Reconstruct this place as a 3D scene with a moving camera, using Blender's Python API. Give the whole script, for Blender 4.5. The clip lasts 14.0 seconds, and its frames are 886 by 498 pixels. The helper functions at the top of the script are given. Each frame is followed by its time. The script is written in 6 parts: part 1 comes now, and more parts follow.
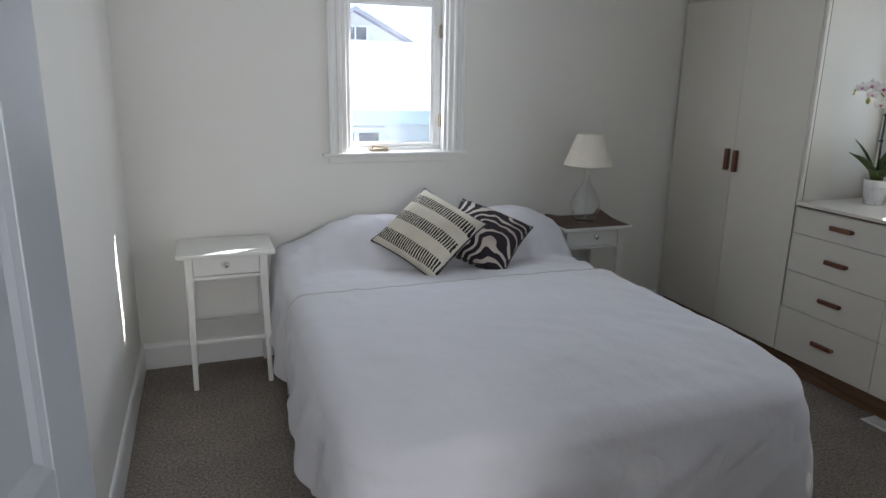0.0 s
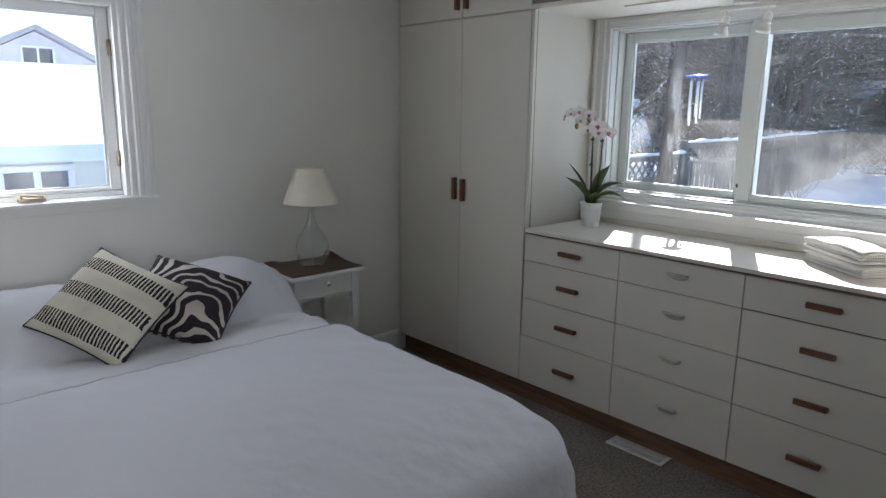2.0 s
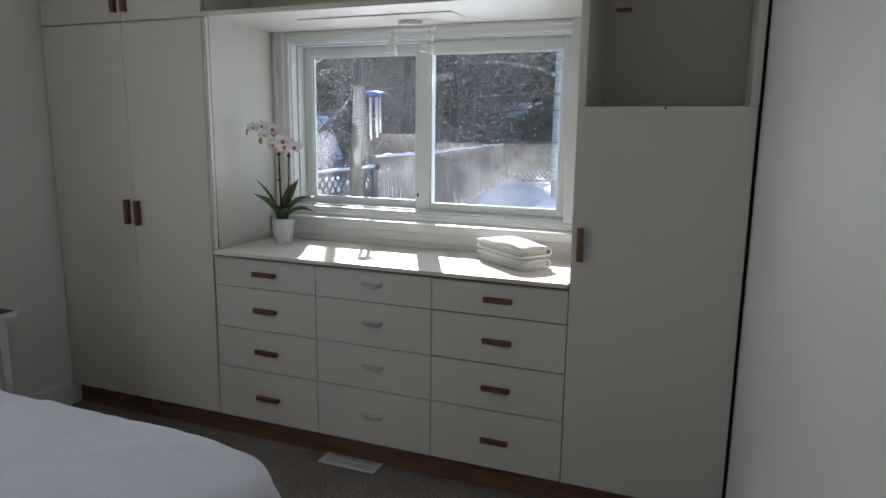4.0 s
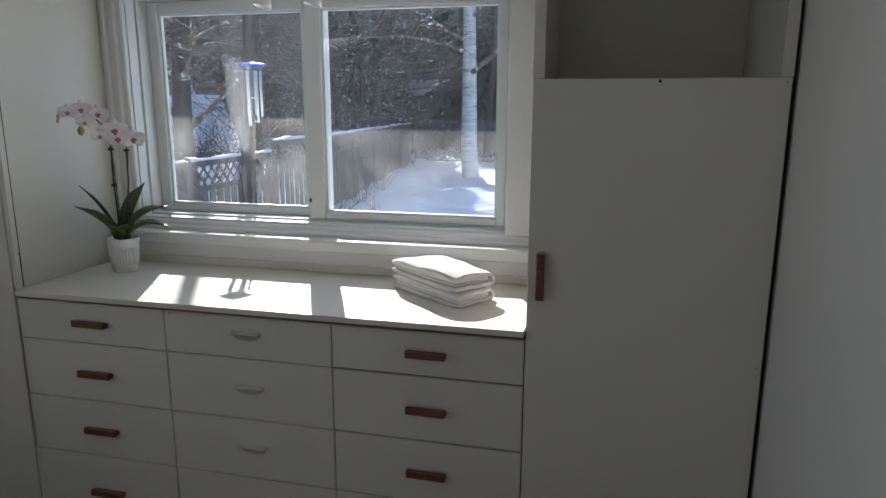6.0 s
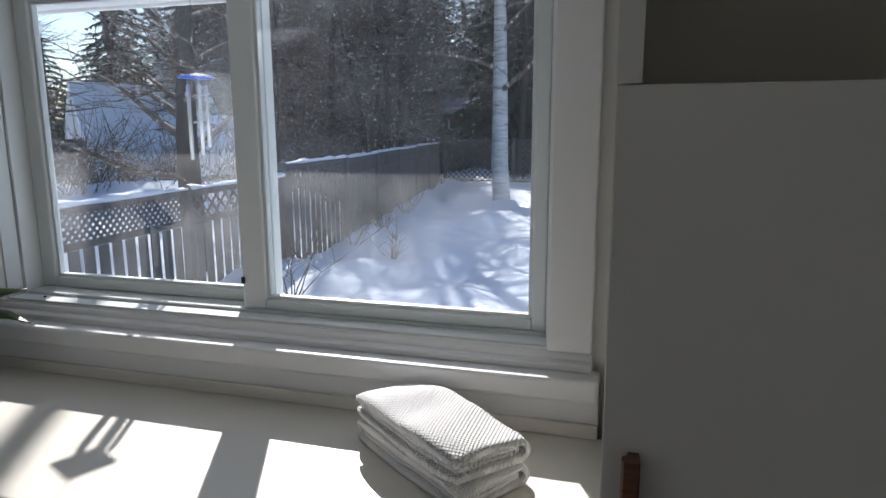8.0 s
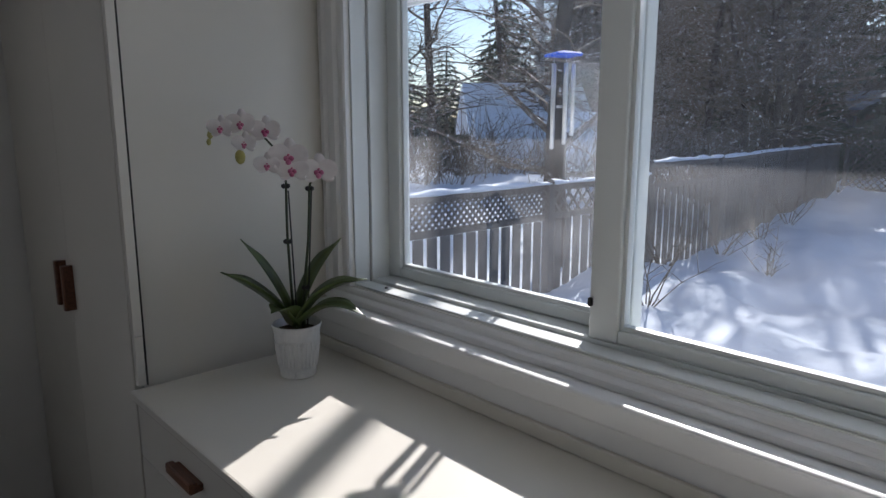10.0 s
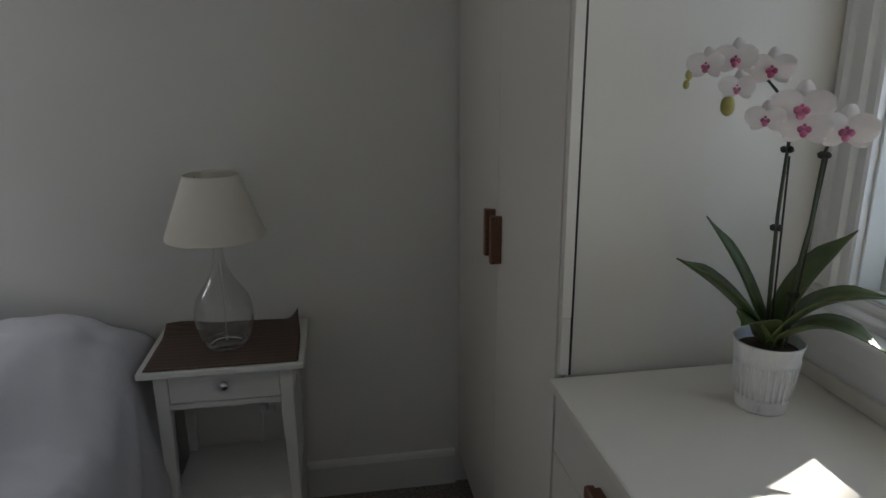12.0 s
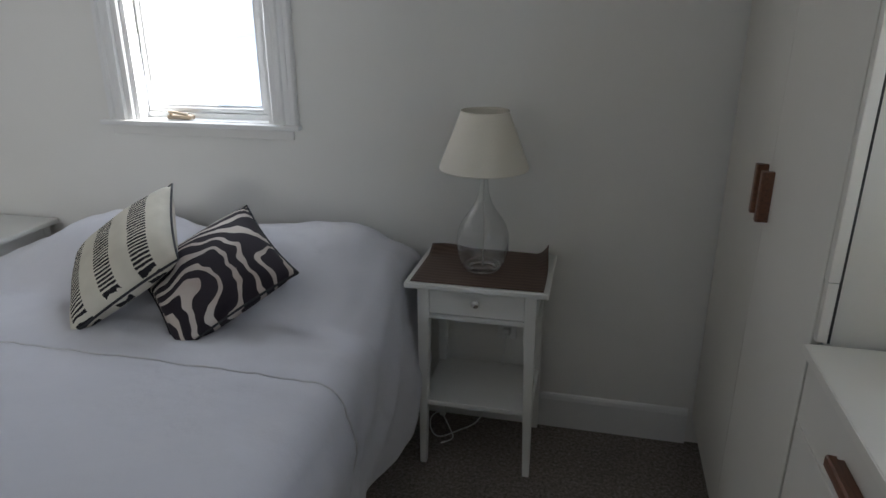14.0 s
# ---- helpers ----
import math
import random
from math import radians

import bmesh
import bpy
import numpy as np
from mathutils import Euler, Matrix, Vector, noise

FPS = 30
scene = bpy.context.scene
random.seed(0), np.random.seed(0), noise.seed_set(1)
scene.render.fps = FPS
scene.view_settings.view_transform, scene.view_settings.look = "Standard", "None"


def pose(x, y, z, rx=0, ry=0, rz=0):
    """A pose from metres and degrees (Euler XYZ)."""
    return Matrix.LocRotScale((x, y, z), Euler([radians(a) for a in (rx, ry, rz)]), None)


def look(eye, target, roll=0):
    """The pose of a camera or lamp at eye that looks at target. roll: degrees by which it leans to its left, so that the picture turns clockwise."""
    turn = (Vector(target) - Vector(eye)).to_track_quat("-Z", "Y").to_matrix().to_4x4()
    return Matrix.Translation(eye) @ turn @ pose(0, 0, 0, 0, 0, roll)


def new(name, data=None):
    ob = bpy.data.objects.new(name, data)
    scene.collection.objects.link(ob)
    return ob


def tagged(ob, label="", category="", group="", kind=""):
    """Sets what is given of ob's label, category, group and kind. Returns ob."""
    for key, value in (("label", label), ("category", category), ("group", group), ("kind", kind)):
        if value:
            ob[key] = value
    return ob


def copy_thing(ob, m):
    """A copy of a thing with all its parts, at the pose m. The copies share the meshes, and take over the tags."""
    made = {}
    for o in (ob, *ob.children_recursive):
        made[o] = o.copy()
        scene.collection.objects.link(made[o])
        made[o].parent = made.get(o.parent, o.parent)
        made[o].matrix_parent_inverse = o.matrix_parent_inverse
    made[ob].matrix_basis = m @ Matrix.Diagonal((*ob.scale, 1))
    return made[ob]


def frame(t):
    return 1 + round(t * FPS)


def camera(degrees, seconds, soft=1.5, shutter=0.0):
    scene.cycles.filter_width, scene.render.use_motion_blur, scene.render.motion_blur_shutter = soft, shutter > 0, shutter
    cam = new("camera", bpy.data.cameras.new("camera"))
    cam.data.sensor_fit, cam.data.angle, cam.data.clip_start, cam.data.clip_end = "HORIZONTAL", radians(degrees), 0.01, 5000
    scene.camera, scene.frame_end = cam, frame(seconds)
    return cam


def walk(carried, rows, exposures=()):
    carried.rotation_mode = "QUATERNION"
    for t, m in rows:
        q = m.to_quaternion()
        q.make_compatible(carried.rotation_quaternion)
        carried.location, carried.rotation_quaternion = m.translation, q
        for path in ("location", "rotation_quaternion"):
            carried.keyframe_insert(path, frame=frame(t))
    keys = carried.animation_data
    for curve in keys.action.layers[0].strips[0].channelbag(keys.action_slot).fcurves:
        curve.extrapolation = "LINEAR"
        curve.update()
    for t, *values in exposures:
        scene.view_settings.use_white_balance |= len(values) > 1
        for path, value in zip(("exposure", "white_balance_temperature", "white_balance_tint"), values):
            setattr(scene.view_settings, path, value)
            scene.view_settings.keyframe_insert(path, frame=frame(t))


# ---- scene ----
cam = camera(67.7, 14.0)
PATH = [
    (0, (-0.038, -0.095, 1.482), (0.622, 1.725, 0.98), 1.0),
    (0.5, (0.052, 0.076, 1.511), (0.847, 1.84, 1.004), 1.2),
    (1, (0.171, 0.185, 1.515), (1.105, 1.89, 1.048), 1.0),
    (1.5, (0.216, 0.266, 1.472), (1.353, 1.858, 1.058), 0.7),
    (2, (0.268, 0.301, 1.481), (1.597, 1.736, 1.068), 0.7),
    (2.5, (0.3, 0.32, 1.471), (1.806, 1.574, 1.073), 0.6),
    (3, (0.322, 0.325, 1.461), (1.971, 1.389, 1.076), 0.7),
    (3.5, (0.329, 0.314, 1.46), (2.085, 1.199, 1.09), 0.7),
    (4, (0.353, 0.31, 1.467), (2.185, 1.03, 1.114), 0.7),
    (6.5, (1.33, 0.61, 1.496), (3.233, 1.062, 1.077), 0.2),
    (7, (1.568, 0.621, 1.514), (3.475, 1.068, 1.107), 0.4),
    (7.2, (1.658, 0.652, 1.517), (3.577, 1.058, 1.127), -0.0),
    (9.5, (2.303, 0.796, 1.485), (3.845, 2.027, 1.159), -0.2),
    (10, (2.313, 0.93, 1.473), (3.651, 2.37, 1.109), -0.0),
    (10.5, (2.321, 1.04, 1.458), (3.411, 2.671, 1.068), -0.0),
    (11, (2.343, 1.128, 1.46), (3.16, 2.901, 1.03), -0.4),
    (11.5, (2.362, 1.247, 1.485), (2.916, 3.103, 0.986), -0.6),
    (12, (2.362, 1.308, 1.478), (2.67, 3.207, 0.933), -0.4),
    (12.5, (2.372, 1.342, 1.463), (2.45, 3.256, 0.888), -0.5),
    (13, (2.366, 1.337, 1.447), (2.24, 3.239, 0.843), -0.3),
    (13.5, (2.359, 1.29, 1.453), (2.064, 3.157, 0.8), -0.3),
    (14, (2.354, 1.22, 1.463), (1.922, 3.052, 0.787), -0.2),
]
EXPOSURES = [(t, e, k, 16 if t == 9.5 else 11) for t, e, k in ((0, 2.06, 6260), (1, 1.92, 6220), (2, 1.86, 6190), (4, 1.75, 6250), (7, 1.13, 6220), (9.5, 0.68, 6100), (11, 0.80, 6320), (12.5, 1.43, 6380), (14, 1.77, 6230))]
walk(cam, [(t, look(eye, target, roll)) for t, eye, target, roll in PATH], EXPOSURES)

# ---- world, sun, light ----
SUN_DIR = Vector((0.9, 0.420, 0.630)).normalized()   # towards the sun
SUN_EL = math.asin(SUN_DIR.z)
world = bpy.data.worlds.new("sky")
scene.world = world
world.use_nodes = True
wn = world.node_tree
wn.nodes.clear()
sky = wn.nodes.new("ShaderNodeTexSky")
sky.sky_type = 'NISHITA'
sky.sun_disc = False
sky.dust_density = 0.4
sky.ozone_density = 2.6
sky.sun_elevation = SUN_EL
sky.sun_rotation = math.atan2(SUN_DIR.x, SUN_DIR.y)
bg = wn.nodes.new("ShaderNodeBackground")
bg.inputs["Strength"].default_value = 0.085
wout = wn.nodes.new("ShaderNodeOutputWorld")
wn.links.new(sky.outputs[0], bg.inputs["Color"])
wn.links.new(bg.outputs[0], wout.inputs["Surface"])

sun_data = bpy.data.lights.new("sun", 'SUN')
sun_data.energy = 4.4
sun_data.angle = radians(0.5)
sun_data.color = (1.0, 0.95, 0.88)
sun = new("sun", sun_data)
sun.matrix_world = look(SUN_DIR * 50, (0, 0, 0))


def opening_light(name, place, target, w, h, watts, color, spread=180):
    """An area lamp in an opening: sky light at real windows, added fill elsewhere."""
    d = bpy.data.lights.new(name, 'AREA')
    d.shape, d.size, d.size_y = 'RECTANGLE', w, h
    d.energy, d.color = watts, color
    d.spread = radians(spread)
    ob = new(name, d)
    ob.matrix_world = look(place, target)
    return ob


opening_light("window_light_north", (0.938, 3.415, 1.50), (0.938, 0.0, 1.30), 0.50, 0.74, 1.5, (0.90, 0.94, 1.0))
# added fill from the unseen hall, to brighten the room from behind
opening_light("fill_light_hall", (-0.05, -1.50, 1.45), (0.35, 1.0, 1.1), 0.5, 1.0, 7.0, (1.0, 0.975, 0.93))

opening_light("window_light_east", (3.286, 1.48, 1.42), (1.3, 1.62, 1.82), 0.95, 0.62, 1.35, (0.95, 0.97, 1.0), 100)

# ---- materials ----
def srgb(r, g, b):
    f = lambda c: c / 12.92 if c <= 0.04045 else ((c + 0.055) / 1.055) ** 2.4
    return (f(r), f(g), f(b), 1.0)


class Mat:
    """A small builder of node materials."""
    def __init__(self, name, color=(0.8, 0.8, 0.8), rough=0.5, metal=0.0, spec=0.5):
        self.m = bpy.data.materials.new(name)
        self.m.use_nodes = True
        self.t = self.m.node_tree
        self.b = self.t.nodes["Principled BSDF"]
        self.b.inputs["Base Color"].default_value = (*color, 1.0)
        self.b.inputs["Roughness"].default_value = rough
        self.b.inputs["Metallic"].default_value = metal
        self.b.inputs["Specular IOR Level"].default_value = spec

    def node(self, kind, **ins):
        n = self.t.nodes.new(kind)
        for k, v in ins.items():
            n.inputs[k.replace("_", " ")].default_value = v
        return n

    def link(self, a, b):
        self.t.links.new(a, b)

    def coords(self, scale=(1, 1, 1), rot=(0, 0, 0)):
        tc = self.t.nodes.new("ShaderNodeTexCoord")
        mp = self.t.nodes.new("ShaderNodeMapping")
        mp.inputs["Scale"].default_value = scale
        mp.inputs["Rotation"].default_value = rot
        self.link(tc.outputs["Object"], mp.inputs["Vector"])
        return mp.outputs[0]

    def noise(self, vec, scale, detail=3.0, rough=0.5):
        n = self.node("ShaderNodeTexNoise", Scale=scale, Detail=detail, Roughness=rough)
        self.link(vec, n.inputs["Vector"])
        return n.outputs["Fac"]

    def ramp(self, fac, stops):
        r = self.t.nodes.new("ShaderNodeValToRGB")
        e = r.color_ramp.elements
        while len(e) < len(stops):
            e.new(0.5)
        for el, (p, c) in zip(e, stops):
            el.position, el.color = p, (*c[:3], 1.0)
        self.link(fac, r.inputs["Fac"])
        return r.outputs["Color"]

    def color(self, out):
        self.link(out, self.b.inputs["Base Color"])

    def rough(self, fac, lo, hi):
        mr = self.node("ShaderNodeMapRange", To_Min=lo, To_Max=hi)
        self.link(fac, mr.inputs["Value"])
        self.link(mr.outputs[0], self.b.inputs["Roughness"])

    def bump(self, fac, strength=0.2, dist=0.002, chain=None):
        bp = self.node("ShaderNodeBump", Strength=strength, Distance=dist)
        self.link(fac, bp.inputs["Height"])
        if chain is not None:
            self.link(chain, bp.inputs["Normal"])
        self.link(bp.outputs[0], self.b.inputs["Normal"])
        return bp.outputs[0]


def mix2(c, k):
    return tuple(min(1.0, x * k) for x in c)


def paint(name, c, rough=0.5, vary=0.05, grain=220, strength=0.12, dist=0.0006, spec=0.4):
    """Painted surface: faint mottling, fine roller grain."""
    m = Mat(name, c, rough, spec=spec)
    v = m.coords()
    big = m.noise(v, 1.7, 4)
    m.color(m.ramp(big, [(0.3, mix2(c, 1 - vary)), (0.7, mix2(c, 1 + vary * 0.6))]))
    m.rough(m.noise(v, 6, 3), rough - 0.08, rough + 0.08)
    n1 = m.bump(m.noise(v, grain, 2), strength, dist)
    m.bump(big, 0.1, 0.006, n1)
    return m.m


def wood(name, dark, light, scale=14, rough=0.45, axis='x'):
    m = Mat(name, light, rough)
    st = {'x': (0.08, 1, 1), 'y': (1, 0.08, 1), 'z': (1, 1, 0.08)}[axis]
    v = m.coords(tuple(s * scale for s in st))
    f = m.noise(v, 4.0, 6, 0.6)
    m.color(m.ramp(f, [(0.3, dark), (0.55, light), (0.75, mix2(dark, 1.3))]))
    m.bump(f, 0.25, 0.0008)
    m.rough(f, rough - 0.08, rough + 0.1)
    return m.m


M_WALL = paint("wall_paint", (0.79, 0.78, 0.745), 0.6, 0.03, 260, 0.2)
M_CEIL = paint("ceiling_paint", (0.8, 0.8, 0.78), 0.8, 0.02)
M_TRIM = paint("white_gloss_trim", (0.80, 0.80, 0.79), 0.32, 0.02, 90, 0.06)
M_CAB = paint("cream_cabinet_paint", (0.67, 0.64, 0.575), 0.42, 0.03, 300, 0.08)
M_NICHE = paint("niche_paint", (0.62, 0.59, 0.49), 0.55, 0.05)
M_TOP = paint("cream_laminate", (0.70, 0.67, 0.60), 0.42, 0.04, 400, 0.03)
M_NS = paint("white_lacquer", (0.78, 0.78, 0.75), 0.35, 0.02, 150, 0.04)
M_VINYL = paint("white_vinyl", (0.74, 0.77, 0.76), 0.35, 0.02, 60, 0.03)
# the door leaf's shade is put into its colour: white darkened and blued
M_DOOR = paint("door_shade_paint", (0.32, 0.345, 0.385), 0.4, 0.04, 120, 0.1)
M_DARK = Mat("dark_gap", (0.03, 0.028, 0.025), 0.8).m
M_WOODH = wood("handle_wood", (0.075, 0.027, 0.013), (0.18, 0.072, 0.036), 30, 0.38, 'y')
M_TOE = wood("toe_wood", (0.10, 0.05, 0.025), (0.20, 0.11, 0.06), 8, 0.6, 'y')
M_CHROME = Mat("chrome", (0.75, 0.75, 0.74), 0.18, 1.0).m
M_BRASS = Mat("brass", (0.42, 0.34, 0.25), 0.36, 1.0).m
M_STEEL = Mat("satin_steel", (0.55, 0.55, 0.55), 0.35, 1.0).m
M_BLACK = Mat("black_rubber", (0.02, 0.02, 0.02), 0.6).m
M_WPLAST = Mat("white_plastic", (0.8, 0.8, 0.78), 0.4).m


def carpet_mat():
    m = Mat("carpet", (0.3, 0.27, 0.25), 0.95, spec=0.1)
    v = m.coords()
    f = m.noise(v, 90, 7, 0.85)
    g = m.noise(v, 5, 4)
    a = m.ramp(f, [(0.36, (0.11, 0.093, 0.083)), (0.5, (0.265, 0.232, 0.208)), (0.64, (0.49, 0.44, 0.40))])
    mx = m.t.nodes.new("ShaderNodeMix")
    mx.data_type, mx.blend_type = 'RGBA', 'MULTIPLY'
    mx.inputs[0].default_value = 0.5
    m.link(a, mx.inputs[6])
    m.link(m.ramp(g, [(0.3, (0.75, 0.75, 0.75)), (0.7, (1.1, 1.08, 1.05))]), mx.inputs[7])
    m.color(mx.outputs[2])
    n1 = m.bump(f, 0.9, 0.006)
    m.bump(g, 0.3, 0.01, n1)
    return m.m


def cloth_mat(name, c, weave=380, strength=0.14, depth=0.0008):
    m = Mat(name, c, 0.85, spec=0.15)
    m.b.inputs["Sheen Weight"].default_value = 0.25
    v = m.coords()
    big = m.noise(v, 2.2, 3)
    m.color(m.ramp(big, [(0.3, mix2(c, 0.96)), (0.7, c)]))
    w1 = m.node("ShaderNodeTexWave", Scale=weave / 6.28, Distortion=0.4)
    w2 = m.node("ShaderNodeTexWave", Scale=weave / 6.28, Distortion=0.4)
    w2.bands_direction = 'Y'
    m.link(v, w1.inputs["Vector"])
    m.link(v, w2.inputs["Vector"])
    ad = m.t.nodes.new("ShaderNodeMath")
    m.link(w1.outputs["Fac"], ad.inputs[0])
    m.link(w2.outputs["Fac"], ad.inputs[1])
    n1 = m.bump(ad.outputs[0], strength, depth)
    n2 = m.bump(m.noise(v, 11, 5), 0.55, 0.012, n1)
    m.bump(m.noise(m.coords((1.0, 0.45, 1.0), (0, 0, 0.5)), 4.5, 3), 0.35, 0.03, n2)
    return m.m


def glass_mat(name, tint=(1, 1, 1), rough=0.0, ior=1.45):
    m = Mat(name, tint, rough)
    m.b.inputs["Transmission Weight"].default_value = 1.0
    m.b.inputs["IOR"].default_value = ior
    return m.m


M_CARPET = carpet_mat()
M_SPREAD = cloth_mat("white_spread", (0.63, 0.63, 0.675))
M_SHEET = cloth_mat("white_sheet", (0.64, 0.64, 0.68), 700, 0.15)
M_TOWEL = cloth_mat("towel_terry", (0.8, 0.79, 0.78), 520, 0.9)
M_WAFFLE = cloth_mat("towel_waffle", (0.8, 0.79, 0.78), 330, 1.0, 0.0016)


def thin_glass(name):
    """A blown wall too thin to bend light: clear, with a gloss that grows at the rims."""
    m = bpy.data.materials.new(name)
    m.use_nodes = True
    t = m.node_tree
    t.nodes.clear()
    o = t.nodes.new("ShaderNodeOutputMaterial")
    mx = t.nodes.new("ShaderNodeMixShader")
    tr = t.nodes.new("ShaderNodeBsdfTransparent")
    tr.inputs["Color"].default_value = (0.955, 0.965, 0.96, 1)
    gl = t.nodes.new("ShaderNodeBsdfGlossy")
    gl.inputs["Roughness"].default_value = 0.03
    lw = t.nodes.new("ShaderNodeLayerWeight")
    lw.inputs["Blend"].default_value = 0.5
    pw = t.nodes.new("ShaderNodeMath")
    pw.operation = 'POWER'
    pw.inputs[1].default_value = 3.0
    ma = t.nodes.new("ShaderNodeMath")
    ma.operation = 'MULTIPLY_ADD'
    ma.inputs[1].default_value, ma.inputs[2].default_value = 1.1, 0.12
    t.links.new(lw.outputs["Facing"], pw.inputs[0])
    t.links.new(pw.outputs[0], ma.inputs[0])
    t.links.new(ma.outputs[0], mx.inputs[0])
    t.links.new(tr.outputs[0], mx.inputs[1])
    t.links.new(gl.outputs[0], mx.inputs[2])
    t.links.new(mx.outputs[0], o.inputs["Surface"])
    return m


M_GLASS = thin_glass("bottle_glass")
M_GLASS_FOOT = glass_mat("foot_glass", (0.98, 1.0, 0.99), 0.05, 1.3)
M_SHADE = cloth_mat("shade_linen", (0.86, 0.81, 0.70), 900, 0.3)

# ---- mesh helpers ----
def box(bm, x0, x1, y0, y1, z0, z1, bevel=0.0, seg=2):
    m = Matrix.Translation(((x0 + x1) / 2, (y0 + y1) / 2, (z0 + z1) / 2)) @ Matrix.Diagonal((abs(x1 - x0), abs(y1 - y0), abs(z1 - z0), 1))
    vs = bmesh.ops.create_cube(bm, size=1, matrix=m)["verts"]
    if bevel:
        es = {e for v in vs for e in v.link_edges}
        bmesh.ops.bevel(bm, geom=list(es), offset=bevel, segments=seg, affect='EDGES', profile=0.5)
    return bm


def lathe(bm, profile, seg=32, center=(0, 0, 0)):
    """Turns (radius, z) pairs round the upright axis through center."""
    rings = []
    cx, cy, cz = center
    for r, z in profile:
        if r < 1e-6:
            rings.append([bm.verts.new((cx, cy, cz + z))])
        else:
            rings.append([bm.verts.new((cx + r * math.cos(2 * math.pi * i / seg), cy + r * math.sin(2 * math.pi * i / seg), cz + z)) for i in range(seg)])
    for a, b in zip(rings, rings[1:]):
        for i in range(seg):
            j = (i + 1) % seg
            f = [a[i % len(a)], a[j % len(a)], b[j % len(b)], b[i % len(b)]]
            f = list(dict.fromkeys(f))
            if len(f) >= 3:
                bm.faces.new(f)
    bmesh.ops.recalc_face_normals(bm, faces=bm.faces[:])
    return bm


def tube(bm, pts, radii, seg=8, cap=True):
    """A round bar along pts, with a radius for each."""
    pts = [Vector(p) for p in pts]
    if not hasattr(radii, "__len__"):
        radii = [radii] * len(pts)
    rings = []
    side = None
    for i, p in enumerate(pts):
        d = (pts[min(i + 1, len(pts) - 1)] - pts[max(i - 1, 0)]).normalized()
        if side is None:
            side = d.orthogonal().normalized()
        side = (side - d * side.dot(d)).normalized()
        up = d.cross(side)
        rings.append([bm.verts.new(p + (side * math.cos(2 * math.pi * k / seg) + up * math.sin(2 * math.pi * k / seg)) * radii[i]) for k in range(seg)])
    for a, b in zip(rings, rings[1:]):
        for k in range(seg):
            bm.faces.new((a[k], a[(k + 1) % seg], b[(k + 1) % seg], b[k]))
    if cap:
        bm.faces.new(rings[0][::-1])
        bm.faces.new(rings[-1])
    return bm


def grid(bm, nu, nv, fn, closed=False):
    vs = [[bm.verts.new(fn(i, j)) for j in range(nv)] for i in range(nu)]
    for i in range(nu - (0 if closed else 1)):
        for j in range(nv - 1):
            k = (i + 1) % nu
            bm.faces.new((vs[i][j], vs[k][j], vs[k][j + 1], vs[i][j + 1]))
    return vs


def mesh_object(name, bm, material, smooth=False):
    me = bpy.data.meshes.new(name)
    bm.to_mesh(me)
    bm.free()
    for mt in (material if isinstance(material, (list, tuple)) else [material]):
        me.materials.append(mt)
    if smooth:
        for p in me.polygons:
            p.use_smooth = True
    return new(name, me)


def part(name, bm, material, parent, label="", smooth=False):
    """Links a bmesh as one mesh under a thing or a part."""
    ob = mesh_object(name, bm, material, smooth)
    if parent is not None:
        ob.parent = parent
        ob.matrix_parent_inverse = Matrix.Translation(parent.location).inverted()
    if label:
        ob["label"] = label
    return ob


def thing(name, at, label, category, group="", kind=""):
    """An Empty at the base of a thing; its parts are built in world places."""
    ob = new(name)
    ob.empty_display_size = 0.05
    ob.location = at
    return tagged(ob, label, category, group, kind)


def bx(*a, **k):
    return box(bmesh.new(), *a, **k)


def structure(name, bm, material, label, category, smooth=False):
    return tagged(mesh_object(name, bm, material, smooth), label, category, kind="structure")


def smoothstep(a, b, x):
    t = min(1.0, max(0.0, (x - a) / (b - a)))
    return t * t * (3 - 2 * t)


def profile_run(bm, sect, a, b, inward):
    """Extrudes a moulding section, (out, across) pairs, from a to b; out is along 'inward[0]', across along 'inward[1]'."""
    o, c = Vector(inward[0]), Vector(inward[1])
    a, b = Vector(a), Vector(b)
    ra = [bm.verts.new(a + o * p + c * q) for p, q in sect]
    rb = [bm.verts.new(b + o * p + c * q) for p, q in sect]
    n = len(sect)
    for i in range(n):
        j = (i + 1) % n
        bm.faces.new((ra[i], ra[j], rb[j], rb[i]))
    bm.faces.new(ra[::-1])
    bm.faces.new(rb)
    bmesh.ops.recalc_face_normals(bm, faces=bm.faces[:])
    return bm

# ---- the room's shell ----
XW, XE, YS, YN, ZC = -0.41, 3.27, 0.152, 3.375, 2.42
T = 0.19
# north window opening and east window opening
NX0, NX1, NZ0, NZ1 = 0.675, 1.230, 1.090, 1.905
EY0, EY1, EZ0, EZ1 = 0.878, 2.300, 1.070, 1.890


